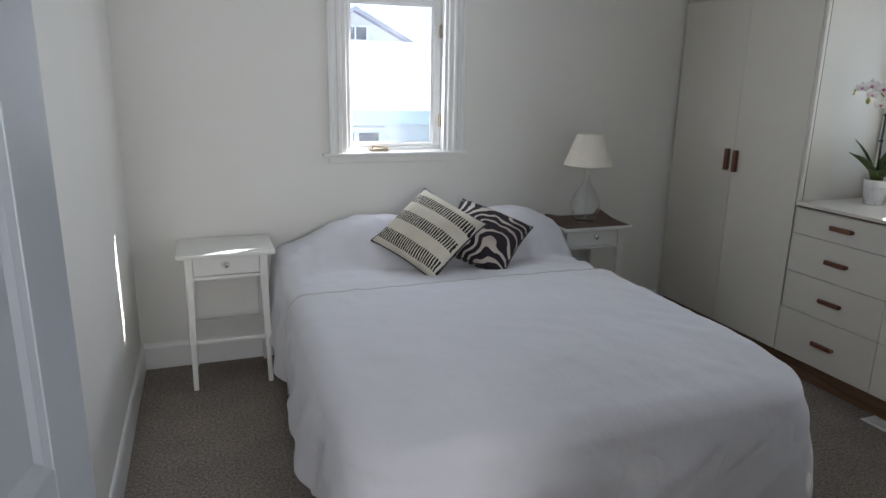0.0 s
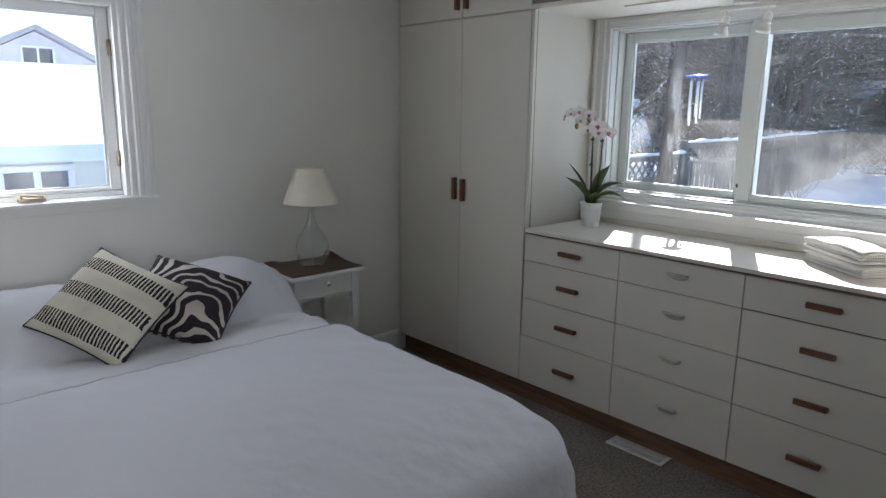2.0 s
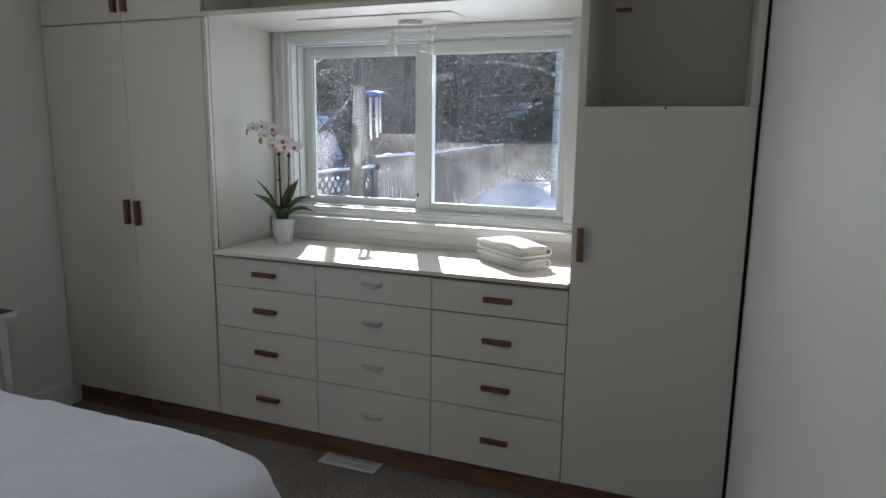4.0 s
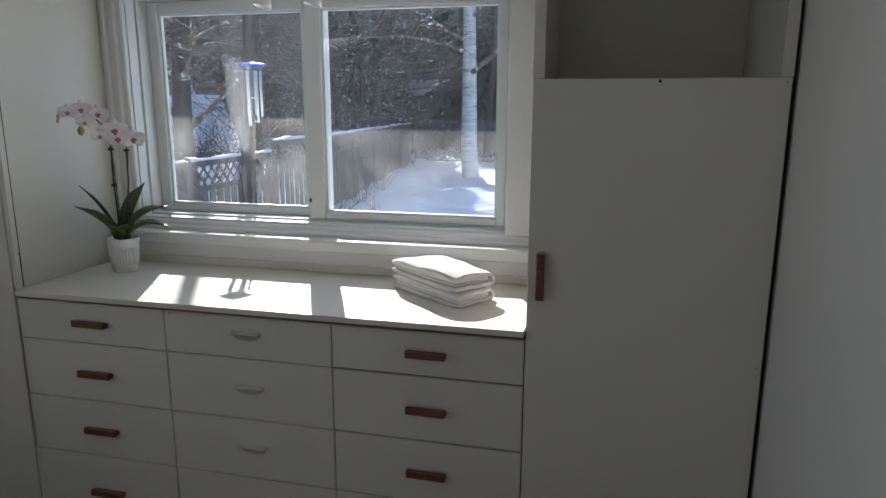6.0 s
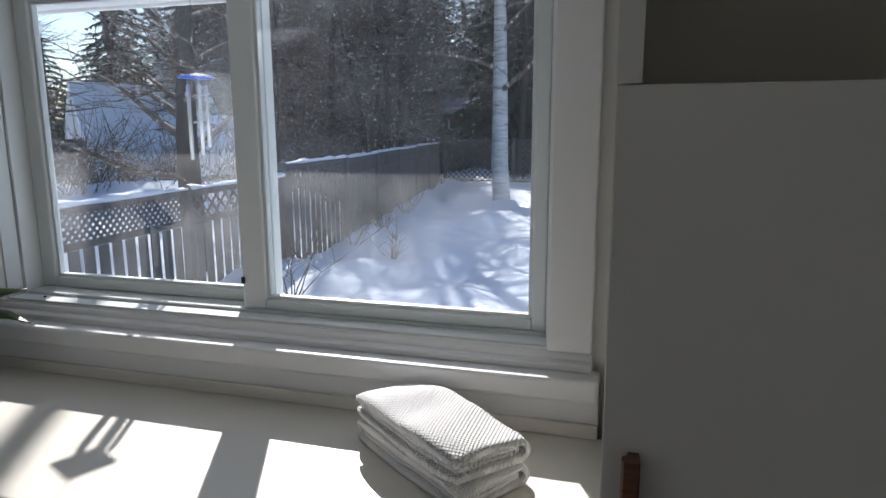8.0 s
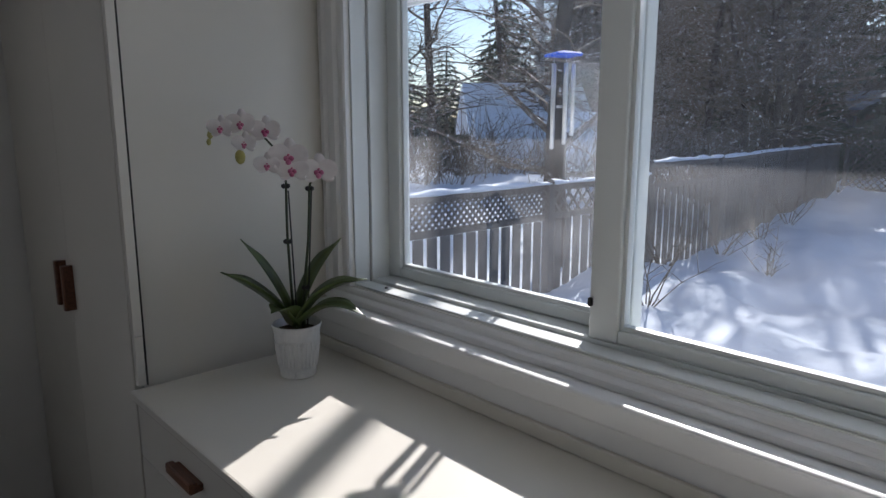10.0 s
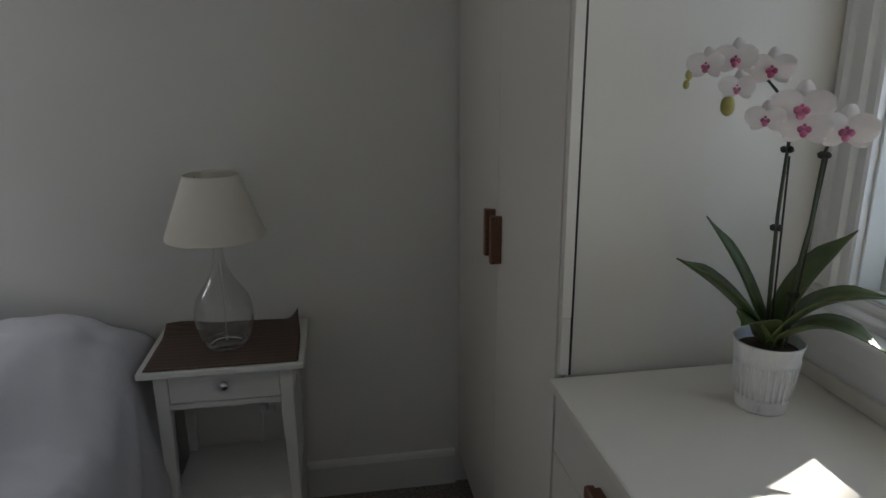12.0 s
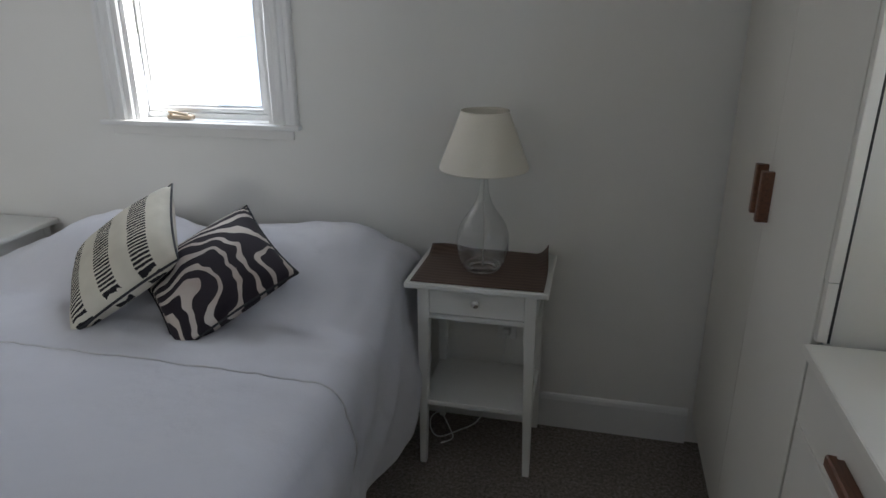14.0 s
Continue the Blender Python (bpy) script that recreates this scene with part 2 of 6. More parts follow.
def wall_with_hole(name, lo, hi, hole_lo, hole_hi, axis, label):
    """A wall box with one opening right through it; axis is the wall's running axis (0 or 1)."""
    bm = bmesh.new()
    x0, y0, z0 = lo
    x1, y1, z1 = hi
    h0, hz0 = hole_lo
    h1, hz1 = hole_hi
    if axis == 0:
        box(bm, x0, h0, y0, y1, z0, z1); box(bm, h1, x1, y0, y1, z0, z1)
        box(bm, h0, h1, y0, y1, hz1, z1)
        if hz0 > z0:
            box(bm, h0, h1, y0, y1, z0, hz0)
    else:
        box(bm, x0, x1, y0, h0, z0, z1); box(bm, x0, x1, h1, y1, z0, z1)
        box(bm, x0, x1, h0, h1, hz1, z1)
        if hz0 > z0:
            box(bm, x0, x1, h0, h1, z0, hz0)
    bmesh.ops.remove_doubles(bm, verts=bm.verts[:], dist=1e-5)
    return structure(name, bm, M_WALL, label, "wall")


DX0, DX1, DZ = -0.405, 0.42, 2.04     # doorway in the south wall
floor_ob = structure("floor", bx(XW - T, XE + T, -1.5, YN + T, -0.10, 0.0), M_CARPET, "grey-brown cut pile bedroom carpet, slightly mottled", "carpet")
structure("ceiling", bx(XW - T, XE + T, -1.5, YN + T, ZC, ZC + 0.12), M_CEIL, "plain flat white painted ceiling", "ceiling")
structure("wall_west", bx(XW - T, XW, -1.5, YN + T, 0, ZC), M_WALL, "pale grey-white painted wall", "wall")
wall_with_hole("wall_north", (XW, YN, 0), (XE, YN + T, ZC), (NX0, NZ0), (NX1, NZ1), 0, "pale grey-white painted wall around a small window")
wall_with_hole("wall_east", (XE, -1.5, 0), (XE + T, YN + T, ZC), (EY0, EZ0), (EY1, EZ1), 1, "pale painted wall around a wide sliding window")
wall_with_hole("wall_south", (XW, YS - 0.12, 0), (XE, YS, ZC), (DX0, 0), (DX1, DZ), 0, "pale grey-white painted wall with a doorway")
# unseen wall; its opening is made only for the added fill lamp
wall_with_hole("wall_hall", (XW, -1.5, 0), (XE, -1.36, ZC), (-0.32, 0.9), (0.22, 2.0), 0, "plain pale hall wall with an opening made for a fill lamp")
# outside cladding, so that the house is solid from without
structure("roof_slab", bx(XW - 0.3, XE + T - 0.002, -1.8, YN + T, ZC + 0.125, ZC + 0.3), M_CEIL, "flat deck above the bedroom ceiling", "roof")


# baseboards with an eased top
def baseboard(name, a, b, out):
    d = (Vector(b) - Vector(a)).normalized()
    sect = [(0, 0), (0.013, 0), (0.013, 0.115), (0.010, 0.128), (0.006, 0.135), (0, 0.138)]
    bm = profile_run(bmesh.new(), sect, a, b, (out, (0, 0, 1)))
    return structure(name, bm, M_TRIM, "white painted wooden baseboard with eased top edge", "baseboard")


baseboard("baseboard_north", (XW + 0.013, YN, 0), (2.735, YN, 0), (0, -1, 0))
baseboard("baseboard_west", (XW, YS, 0), (XW, YN, 0), (1, 0, 0))
baseboard("baseboard_south", (DX1 + 0.09, YS, 0), (2.735, YS, 0), (0, 1, 0))

# doorway casing and the open door
dc = bmesh.new()
box(dc, DX1, DX1 + 0.085, YS, YS + 0.018, 0, DZ + 0.085, 0.004)
box(dc, DX0, DX1, YS, YS + 0.018, DZ, DZ + 0.085, 0.004)
structure("trim_doorway", dc, M_TRIM, "white painted wooden door casing", "trim")


def room_door():
    """A panelled leaf, swung into the room towards the west wall."""
    door = thing("door_1", (-0.388, YS + 0.025, 0.01), "grey-white panelled wooden door, shade painted in, standing wide open into the room", "door", kind="structure")
    w, h, t = 0.70, 2.0, 0.036
    bm = bmesh.new()
    rail = ((0, 0.22), (0.84, 0.99), (1.88, 2.0))
    for x0, x1 in ((0, 0.105), (w - 0.105, w)):
        box(bm, x0, x1, -t / 2, t / 2, 0, h, 0.002)
    for z0, z1 in rail:
        box(bm, 0.105, w - 0.105, -t / 2 + 0.0005, t / 2 - 0.0005, z0, z1, 0.002)
    turn = pose(-0.388, YS + 0.025, 0.01, 0, 0, 77.5)
    bm.transform(turn)
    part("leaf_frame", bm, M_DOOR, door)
    for z0, z1 in ((0.22, 0.84), (0.99, 1.88)):
        p = bmesh.new()
        box(p, 0.1055, w - 0.1055, -0.006, 0.006, z0 + 0.0005, z1 - 0.0005)
        for s in (-1, 1):
            for x in (0.105, w - 0.105):
                sx = 1 if x < 0.3 else -1
                profile_run(p, [(0.004, 0), (0.016, 0), (0.012, 0.012), (0.006, 0.022)], (x, 0, z0), (x, 0, z1), ((0, s, 0), (sx, 0, 0)))
            profile_run(p, [(0.004, 0), (0.016, 0), (0.012, 0.012), (0.006, 0.022)], (0.105, 0, z0), (w - 0.105, 0, z0), ((0, s, 0), (0, 0, 1)))
            profile_run(p, [(0.004, 0), (0.016, 0), (0.012, 0.012), (0.006, 0.022)], (0.105, 0, z1), (w - 0.105, 0, z1), ((0, s, 0), (0, 0, -1)))
        p.transform(turn)
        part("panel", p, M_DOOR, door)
    k = bmesh.new()
    lathe(k, [(0.0, 0.046), (0.015, 0.044), (0.022, 0.037), (0.022, 0.030), (0.011, 0.026), (0.009, 0.008), (0.024, 0.006), (0.024, 0.0), (0, 0)], 20)
    k.transform(turn @ pose(w - 0.075, -t / 2, 0.865, 90, 0, 0))
    part("knob", k, M_KNOB, door, "dark metal round knob", True)


M_KNOB = Mat("dark_bronze", (0.12, 0.11, 0.10), 0.35, 0.8).m
room_door()


# ---- window mouldings ----
CASE = [(0, 0), (0.020, 0.0), (0.026, 0.004), (0.026, 0.018), (0.017, 0.024), (0.017, 0.040), (0.023, 0.046), (0.023, 0.060), (0.013, 0.066), (0.013, 0.085), (0.009, 0.09), (0, 0.09)]


def casing_ring(name, wall_axis, at, out, lo, hi, width, sides, label):
    """Moulded casing on a wall: sides is a string of l, r, t, b."""
    k = width / 0.09
    sect = [(p, 0.09 * k - q * k) for p, q in CASE]
    sect = sect[::-1]
    bm = bmesh.new()
    def P(u, z):
        return (u, at, z) if wall_axis == 0 else (at, u, z)
    o = (0, out, 0) if wall_axis == 0 else (out, 0, 0)
    def U(s):
        return (s, 0, 0) if wall_axis == 0 else (0, s, 0)
    (u0, z0), (u1, z1) = lo, hi
    for s in sides:
        if s == 'l':
            profile_run(bm, sect, P(u0, z0), P(u0, z1 + (width if 't' in sides else 0)), (o, U(-1)))
        if s == 'r':
            profile_run(bm, sect, P(u1, z0), P(u1, z1 + (width if 't' in sides else 0)), (o, U(1)))
        if s == 't':
            profile_run(bm, sect, P(u0, z1), P(u1, z1), (o, (0, 0, 1)))
        if s == 'b':
            profile_run(bm, sect, P(u0, z0), P(u1, z0), (o, (0, 0, -1)))
    return structure(name, bm, M_TRIM, label, "trim")


# small north window
casing_ring("trim_north_window", 0, YN, -1, (NX0, NZ0), (NX1, NZ1), 0.100, "lrt", "white fluted wooden window casing")
sl = bmesh.new()
box(sl, 0.540, 1.340, YN - 0.035, YN + 0.0, 1.072, 1.090, 0.004)
box(sl, NX0, NX1, YN, YN + 0.10, 1.0845, 1.0925)
structure("trim_north_sill", sl, M_TRIM, "white painted window sill board", "trim")
ap = bx(0.575, 1.310, YN - 0.012, YN, 1.036, 1.072, 0.003)
structure("trim_north_apron", ap, M_WALL, "painted apron under the window sill", "trim")


def sash(parent_t, name, axis, at, depth, lo, hi, bar, mat, bead=0.008, bevel=0.004):
    """A framed pane: frame of four bars and a glass sheet; returns the frame."""
    (u0, z0), (u1, z1) = lo, hi
    bl, br, bt, bb = bar
    bm = bmesh.new()
    def B(ua, ub, za, zb, d0, d1, bv):
        if axis == 0:
            box(bm, ua, ub, at + d0, at + d1, za, zb, bv)
        else:
            box(bm, at + d0, at + d1, ua, ub, za, zb, bv)
    B(u0, u0 + bl, z0, z1, 0, depth, bevel); B(u1 - br, u1, z0, z1, 0, depth, bevel)
    B(u0 + bl, u1 - br, z0, z0 + bb, 0.0005, depth - 0.0005, bevel); B(u0 + bl, u1 - br, z1 - bt, z1, 0.0005, depth - 0.0005, bevel)
    for (a, b, c, d) in ((u0 + bl, u0 + bl + bead, z0 + bb, z1 - bt), (u1 - br - bead, u1 - br, z0 + bb, z1 - bt), (u0 + bl + bead, u1 - br - bead, z0 + bb, z0 + bb + bead), (u0 + bl + bead, u1 - br - bead, z1 - bt - bead, z1 - bt)):
        B(a, b, c, d, depth * 0.25, depth * 0.75, 0.001)
    fr = part(name, bm, mat, parent_t)
    g = bmesh.new()
    m = depth * 0.5
    if axis == 0:
        vs = [(u0 + bl, at + m, z0 + bb), (u1 - br, at + m, z0 + bb), (u1 - br, at + m, z1 - bt), (u0 + bl, at + m, z1 - bt)]
    else:
        vs = [(at + m, u0 + bl, z0 + bb), (at + m, u1 - br, z0 + bb), (at + m, u1 - br, z1 - bt), (at + m, u0 + bl, z1 - bt)]
    o = Vector((0, 0.003, 0)) if axis == 0 else Vector((0.003, 0, 0))
    a = [g.verts.new(v) for v in vs]
    b = [g.verts.new(Vector(v) + o) for v in vs]
    g.faces.new(a); g.faces.new(b[::-1])
    for i in range(4):
        j = (i + 1) % 4
        g.faces.new((a[j], a[i], b[i], b[j]))
    bmesh.ops.recalc_face_normals(g, faces=g.faces[:])
    pane = part("pane", g, M_PANE, fr)
    pane.visible_shadow = False
    return fr


def pane_mat():
    """Slightly dusty window glass."""
    m = Mat("window_glass", (1, 1, 1), 0.0)
    out = m.t.nodes["Material Output"]
    tr = m.node("ShaderNodeBsdfTransparent")
    tr.inputs[0].default_value = (0.97, 0.985, 0.98, 1)
    gl = m.node("ShaderNodeBsdfGlossy", Roughness=0.02)
    lw = m.t.nodes.new("ShaderNodeLayerWeight")
    pw = m.t.nodes.new("ShaderNodeMath")
    pw.operation = 'POWER'
    pw.inputs[1].default_value = 5.0
    m.link(lw.outputs["Facing"], pw.inputs[0])
    fr = m.node("ShaderNodeMapRange", To_Min=0.035, To_Max=1.0)
    m.link(pw.outputs[0], fr.inputs["Value"])
    mx = m.t.nodes.new("ShaderNodeMixShader")
    m.link(fr.outputs[0], mx.inputs[0]); m.link(tr.outputs[0], mx.inputs[1]); m.link(gl.outputs[0], mx.inputs[2])
    df = m.node("ShaderNodeBsdfTranslucent")
    df.inputs[0].default_value = (0.8, 0.8, 0.8, 1)
    v = m.coords()
    dust = m.node("ShaderNodeMapRange", From_Min=0.45, From_Max=0.8, To_Min=0.02, To_Max=0.085)
    m.link(m.noise(v, 4, 6, 0.65), dust.inputs["Value"])
    m2 = m.t.nodes.new("ShaderNodeMixShader")
    m.link(dust.outputs[0], m2.inputs[0]); m.link(mx.outputs[0], m2.inputs[1]); m.link(df.outputs[0], m2.inputs[2])
    m.link(m2.outputs[0], out.inputs["Surface"])
    return m.m


M_PANE = pane_mat()

win_n = thing("window_1", (0.91, YN + 0.08, NZ0), "small white wooden crank casement window with brass hinges", "window", kind="structure")
jb = bmesh.new()
box(jb, NX0, NX0 + 0.018, YN, YN + 0.15, NZ0 + 0.003, NZ1, 0.002)
box(jb, NX1 - 0.018, NX1, YN, YN + 0.15, NZ0 + 0.003, NZ1, 0.002)
box(jb, NX0 + 0.018, NX1 - 0.018, YN, YN + 0.15, NZ1 - 0.018, NZ1, 0.002)
box(jb, NX0 + 0.018, NX1 - 0.018, YN + 0.05, YN + 0.15, NZ0 + 0.003, NZ0 + 0.022, 0.002)
part("window_frame", jb, M_TRIM, win_n)
sash(win_n, "sash", 0, YN + 0.055, 0.035, (NX0 + 0.02, NZ0 + 0.024), (NX1 - 0.02, NZ1 - 0.02), (0.014, 0.046, 0.034, 0.018), M_TRIM)
for z in (1.22, 1.69):
    hg = bmesh.new()
    box(hg, NX1 - 0.032, NX1 - 0.0175, YN + 0.046, YN + 0.0545, z, z + 0.065, 0.001)
    lathe(hg, [(0, 0), (0.004, 0), (0.004, 0.07), (0, 0.07)], 10, (NX1 - 0.025, YN + 0.044, z - 0.002))
    part("hinge", hg, M_BRASS, win_n, "brass hinge", True)
cr = bmesh.new()
box(cr, 0.80, 0.90, YN + 0.005, YN + 0.035, 1.0930, 1.109, 0.004)
tube(cr, [(0.815, YN + 0.012, 1.109), (0.812, YN + 0.006, 1.123), (0.83, YN - 0.0, 1.121), (0.89, YN - 0.002, 1.113)], [0.006, 0.006, 0.005, 0.006], 8)
part("crank_handle", cr, M_BRASS, win_n, "brass window crank", True)

# wide east window
casing_ring("trim_east_window", 1, XE, -1, (EY0, EZ0), (EY1, EZ1), 0.090, "rt", "white fluted wooden window casing")
rc = bx(XE - 0.024, XE, 0.79, EY0, EZ0, EZ1 + 0.05, 0.004)
structure("trim_east_side", rc, M_TRIM, "white flat window casing board", "trim")
es = bmesh.new()
profile_run(es, [(0, -0.037), (0.027, -0.037), (0.027, -0.025), (0.024, -0.022), (0.011, -0.018), (0.010, -0.011), (0.007, -0.006), (0, -0.002)], (XE, 0.79, EZ0), (XE, EY1 + 0.09, EZ0), ((-1, 0, 0), (0, 0, 1)))
structure("trim_east_stop", es, M_TRIM, "stepped white moulding under the window", "trim")
st = bmesh.new()
box(st, 3.198, XE, 0.772, 2.388, 0.985, 1.032, 0.008, 3)
box(st, 3.212, XE, 0.772, 2.388, 0.915, 0.985, 0.002)
structure("trim_east_sill", st, M_TRIM, "deep white painted window stool with rounded nose", "trim")
sp = bx(3.2, 3.2115, 0.772, 2.388, 0.9145, 0.943, 0.002)
structure("trim_splashback", sp, M_TOP, "low cream strip along the back of the worktop", "trim")

win_e = thing("window_2", (3.37, 1.6, EZ0), "wide white vinyl sliding window, two sashes, slightly dusty", "window", kind="structure")
fb = bmesh.new()
for d0, d1, w in ((0.004, 0.052, 0.006), (0.053, 0.18, 0.0135)):
    x0, x1 = XE + d0 + 0.001, XE + d1
    box(fb, x0, x1, EY0, EY0 + w, EZ0, EZ1, 0.002)
    box(fb, x0, x1, EY1 - w, EY1, EZ0, EZ1, 0.002)
    box(fb, x0, x1, EY0 + w, EY1 - w, EZ0, EZ0 + w, 0.002)
    box(fb, x0, x1, EY0 + w, EY1 - w, EZ1 - w, EZ1, 0.002)
part("window_frame", fb, M_VINYL, win_e)
# inner, movable sash and outer, fixed sash
sash(win_e, "sash", 1, XE + 0.054, 0.036, (EY0 + 0.014, EZ0 + 0.014), (1.618, EZ1 - 0.014), (0.030, 0.062, 0.050, 0.026), M_VINYL)
sash(win_e, "sash", 1, XE + 0.108, 0.036, (1.56, EZ0 + 0.0145), (EY1 - 0.0145, EZ1 - 0.0145), (0.09, 0.0455, 0.043, 0.0285), M_VINYL)
lk = bx(XE + 0.046, XE + 0.0535, 1.609, 1.617, 1.146, 1.162, 0.002)
part("sash_pull", lk, M_BLACK, win_e, "small dark sash latch")
for k, (y, z) in enumerate(((2.20, 1.0985),)):
    part("screw_cap", lathe(bmesh.new(), [(0, 0), (0.004, 0), (0.003, 0.003), (0, 0.003)], 10, (XE + 0.03, y, EZ0 + 0.0065)), M_BLACK, win_e)

# ---- the built-in wall of cabinets ----
FX = 2.75            # the fronts' plane
FT = 0.018           # thickness of fronts
GAP = 0.0016
ZT = 0.113           # top of the toe recess


def front(name, y0, y1, z0, z1, parent_t, mat=None, label="", side=GAP, zgap=GAP):
    return part(name, bx(FX, FX + FT - 0.007, y0 + side, y1 - side, z0 + zgap, z1 - zgap, 0.0012, 1), mat or M_CAB, parent_t, label)


def wood_pull(parent_t, y, z, upright, length=0.118):
    """A wooden bar, undercut along one side."""
    bm = bmesh.new()
    h = length / 2
    sect = [(0.0, -0.009), (0.024, -0.011), (0.027, -0.008), (0.027, 0.008), (0.024, 0.011), (0.012, 0.010), (0.010, 0.005), (0.0, 0.004)]
    if upright:
        profile_run(bm, sect, (FX, y, z - h), (FX, y, z + h), ((-1, 0, 0), (0, 1, 0)))
    else:
        profile_run(bm, sect, (FX, y - h, z), (FX, y + h, z), ((-1, 0, 0), (0, 0, 1)))
    return part("handle", bm, M_WOODH, parent_t, "reddish-brown wooden bar handle")


def cup_pull(parent_t, y, z):
    """A half-moon cup pull, open below."""
    bm = bmesh.new()
    w, d, h = 0.046, 0.022, 0.024
    n = 14
    rows = 5
    def fn(i, j):
        a = math.pi * i / (n - 1)
        b = (math.pi / 2) * j / (rows - 1)
        return (FX - d * math.sin(b) * math.sin(a) ** 0.6 if 0 < i < n - 1 else FX, y + w * math.cos(a), z + 0.012 - h * math.sin(a) * (0.25 + 0.75 * math.cos(b)) * (1 if j < rows - 1 else 0.9))
    grid(bm, n, rows, fn)
    box(bm, FX - d, FX, y - w, y + w, z + 0.010, z + 0.0145, 0.002)
    return part("handle", bm, M_PULL, parent_t, "pale metal half-moon cup handle", True)


M_PULL = Mat("satin_nickel", (0.70, 0.69, 0.66), 0.36, 0.35).m

COLS = [(1.846, 2.392), (1.300, 1.846), (0.748, 1.300)]
ROWS_Z = [0.893, 0.753, 0.557, 0.362, ZT]

# tall double wardrobe, beside the north wall
ward = thing("wardrobe", (3.0, 2.88, 0), "cream painted built-in double wardrobe with wooden handles", "wardrobe")
ward_panels = []
ward_panels.append((FX + FT + 0.002, XE - 0.002, 2.392, 2.410, ZT, ZC - 0.002))
ward_panels.append((FX + FT + 0.002, XE - 0.002, 3.352, 3.366, ZT, ZC - 0.002))
ward_panels.append((FX + FT + 0.002, XE - 0.002, 2.410, 3.352, ZT, ZT + 0.018))
ward_panels.append((FX + FT + 0.002, XE - 0.002, 2.410, 3.352, 1.931, 1.949))
for q in ward_panels:
    part("panel", bx(*q), M_CAB, ward)
# lipping on the wardrobe's free edge, in two lengths
part("edge_strip", bx(FX + 0.0005, FX + FT + 0.0015, 2.3725, 2.3915, 1.03, 1.937, 0.0015), M_CAB, ward, "narrow cream edge strip")
part("edge_strip", bx(FX + 0.0015, FX + FT + 0.0015, 2.374, 2.3905, 0.916, 1.0285, 0.0015), M_CAB, ward, "narrow cream edge strip")
part("shadow_strip", bx(FX + FT + 0.0017, FX + FT + 0.0055, 2.3735, 2.3915, 0.916, 1.937), M_DARK, ward, "dark joint beside the edge strip")
SPLIT = 2.853
d1 = front("door", SPLIT, 3.366, ZT, 1.937, ward, side=0.0007)
wood_pull(d1, SPLIT + 0.032, 1.064, True)
d2 = front("door", 2.394, SPLIT, ZT, 1.937, ward, side=0.0007)
wood_pull(d2, SPLIT - 0.032, 1.060, True)
d3 = front("top_door", SPLIT, 3.366, 1.941, ZC - 0.004, ward)
wood_pull(d3, SPLIT + 0.030, 2.04, True)
d4 = front("top_door", 2.394, SPLIT, 1.941, ZC - 0.004, ward)
wood_pull(d4, SPLIT - 0.034, 2.04, True)

# chest of drawers, three units wide
for k, (y0, y1) in enumerate(COLS):
    lab = "cream built-in drawer unit with four drawers and " + ("half-moon metal handles" if k == 1 else "wooden bar handles")
    unit = thing("drawer_unit", (3.0, (y0 + y1) / 2, 0), lab, "drawers", "drawer units under the worktop")
    unit_panels = []
    unit_panels.append((FX + FT + 0.002, XE - 0.002, y0 + 0.0005, y0 + 0.016, ZT, 0.892))
    unit_panels.append((FX + FT + 0.002, XE - 0.002, y1 - 0.016, y1 - 0.0005, ZT, 0.892))
    unit_panels.append((FX + FT + 0.002, XE - 0.002, y0 + 0.016, y1 - 0.016, ZT, ZT + 0.016))
    for q in unit_panels:
        part("panel", bx(*q), M_CAB, unit)
    part("carcass_face", bx(FX + FT - 0.006, FX + FT + 0.0015, y0 + 0.001, y1 - 0.001, ZT + 0.001, 0.891), M_DARK, unit, "dark carcass behind the drawer gaps")
    for i in range(4):
        dr = front("drawer_front", y0, y1 - (0.007 if k == 0 and i < 3 else 0), ROWS_Z[i + 1], ROWS_Z[i] - (0.007 if i == 0 else 0), unit, zgap=0.0026 if k == 2 and i < 3 else 0.0015)
        zc = (ROWS_Z[i] + ROWS_Z[i + 1]) / 2
        if k == 1:
            cup_pull(dr, (y0 + y1) / 2 - 0.006, zc)
        else:
            wood_pull(dr, (y0 + y1) / 2 - (0.014 if k == 0 else 0.006), zc, False, 0.112)
    if k == 1:
        part("screw", lathe(bmesh.new(), [(0, 0), (0.004, 0), (0.003, 0.002), (0, 0.002)], 10, (0, 0, 0)), M_STEEL, unit).matrix_basis = pose(FX, y1 - 0.02, 0.878, 0, -90, 0)

worktop = thing("worktop", (2.97, 1.56, 0.889), "cream laminate worktop over the drawers, lit by sun", "worktop")
part("slab", bx(FX - 0.016, 3.211, 0.7505, 2.3715, 0.897, 0.9135, 0.0012), M_TOP, worktop)
part("front_lipping", bx(FX - 0.0185, FX - 0.0162, 0.7505, 2.3715, 0.8972, 0.9132, 0.0008), M_TOP, worktop, "cream edge band")
part("underside_strip", bx(FX - 0.0125, FX + 0.02, 0.7505, 2.3715, 0.8890, 0.8965), M_TOE, worktop, "thin brown strip under the front edge")

# tall cupboard with an open niche over its door
tall = thing("tall_cupboard", (3.0, 0.45, 0), "cream built-in tall cupboard with an open niche above its door", "cupboard")
Y0, Y1, ZD = 0.164, 0.748, 1.558
tall_panels = []
tall_panels.append((FX + 0.001, XE - 0.001, Y1 - 0.028, Y1 - 0.0005, ZD + 0.0, ZC - 0.002))
tall_panels.append((FX + FT + 0.002, XE - 0.001, Y1 - 0.018, Y1 - 0.0005, ZT, ZD))
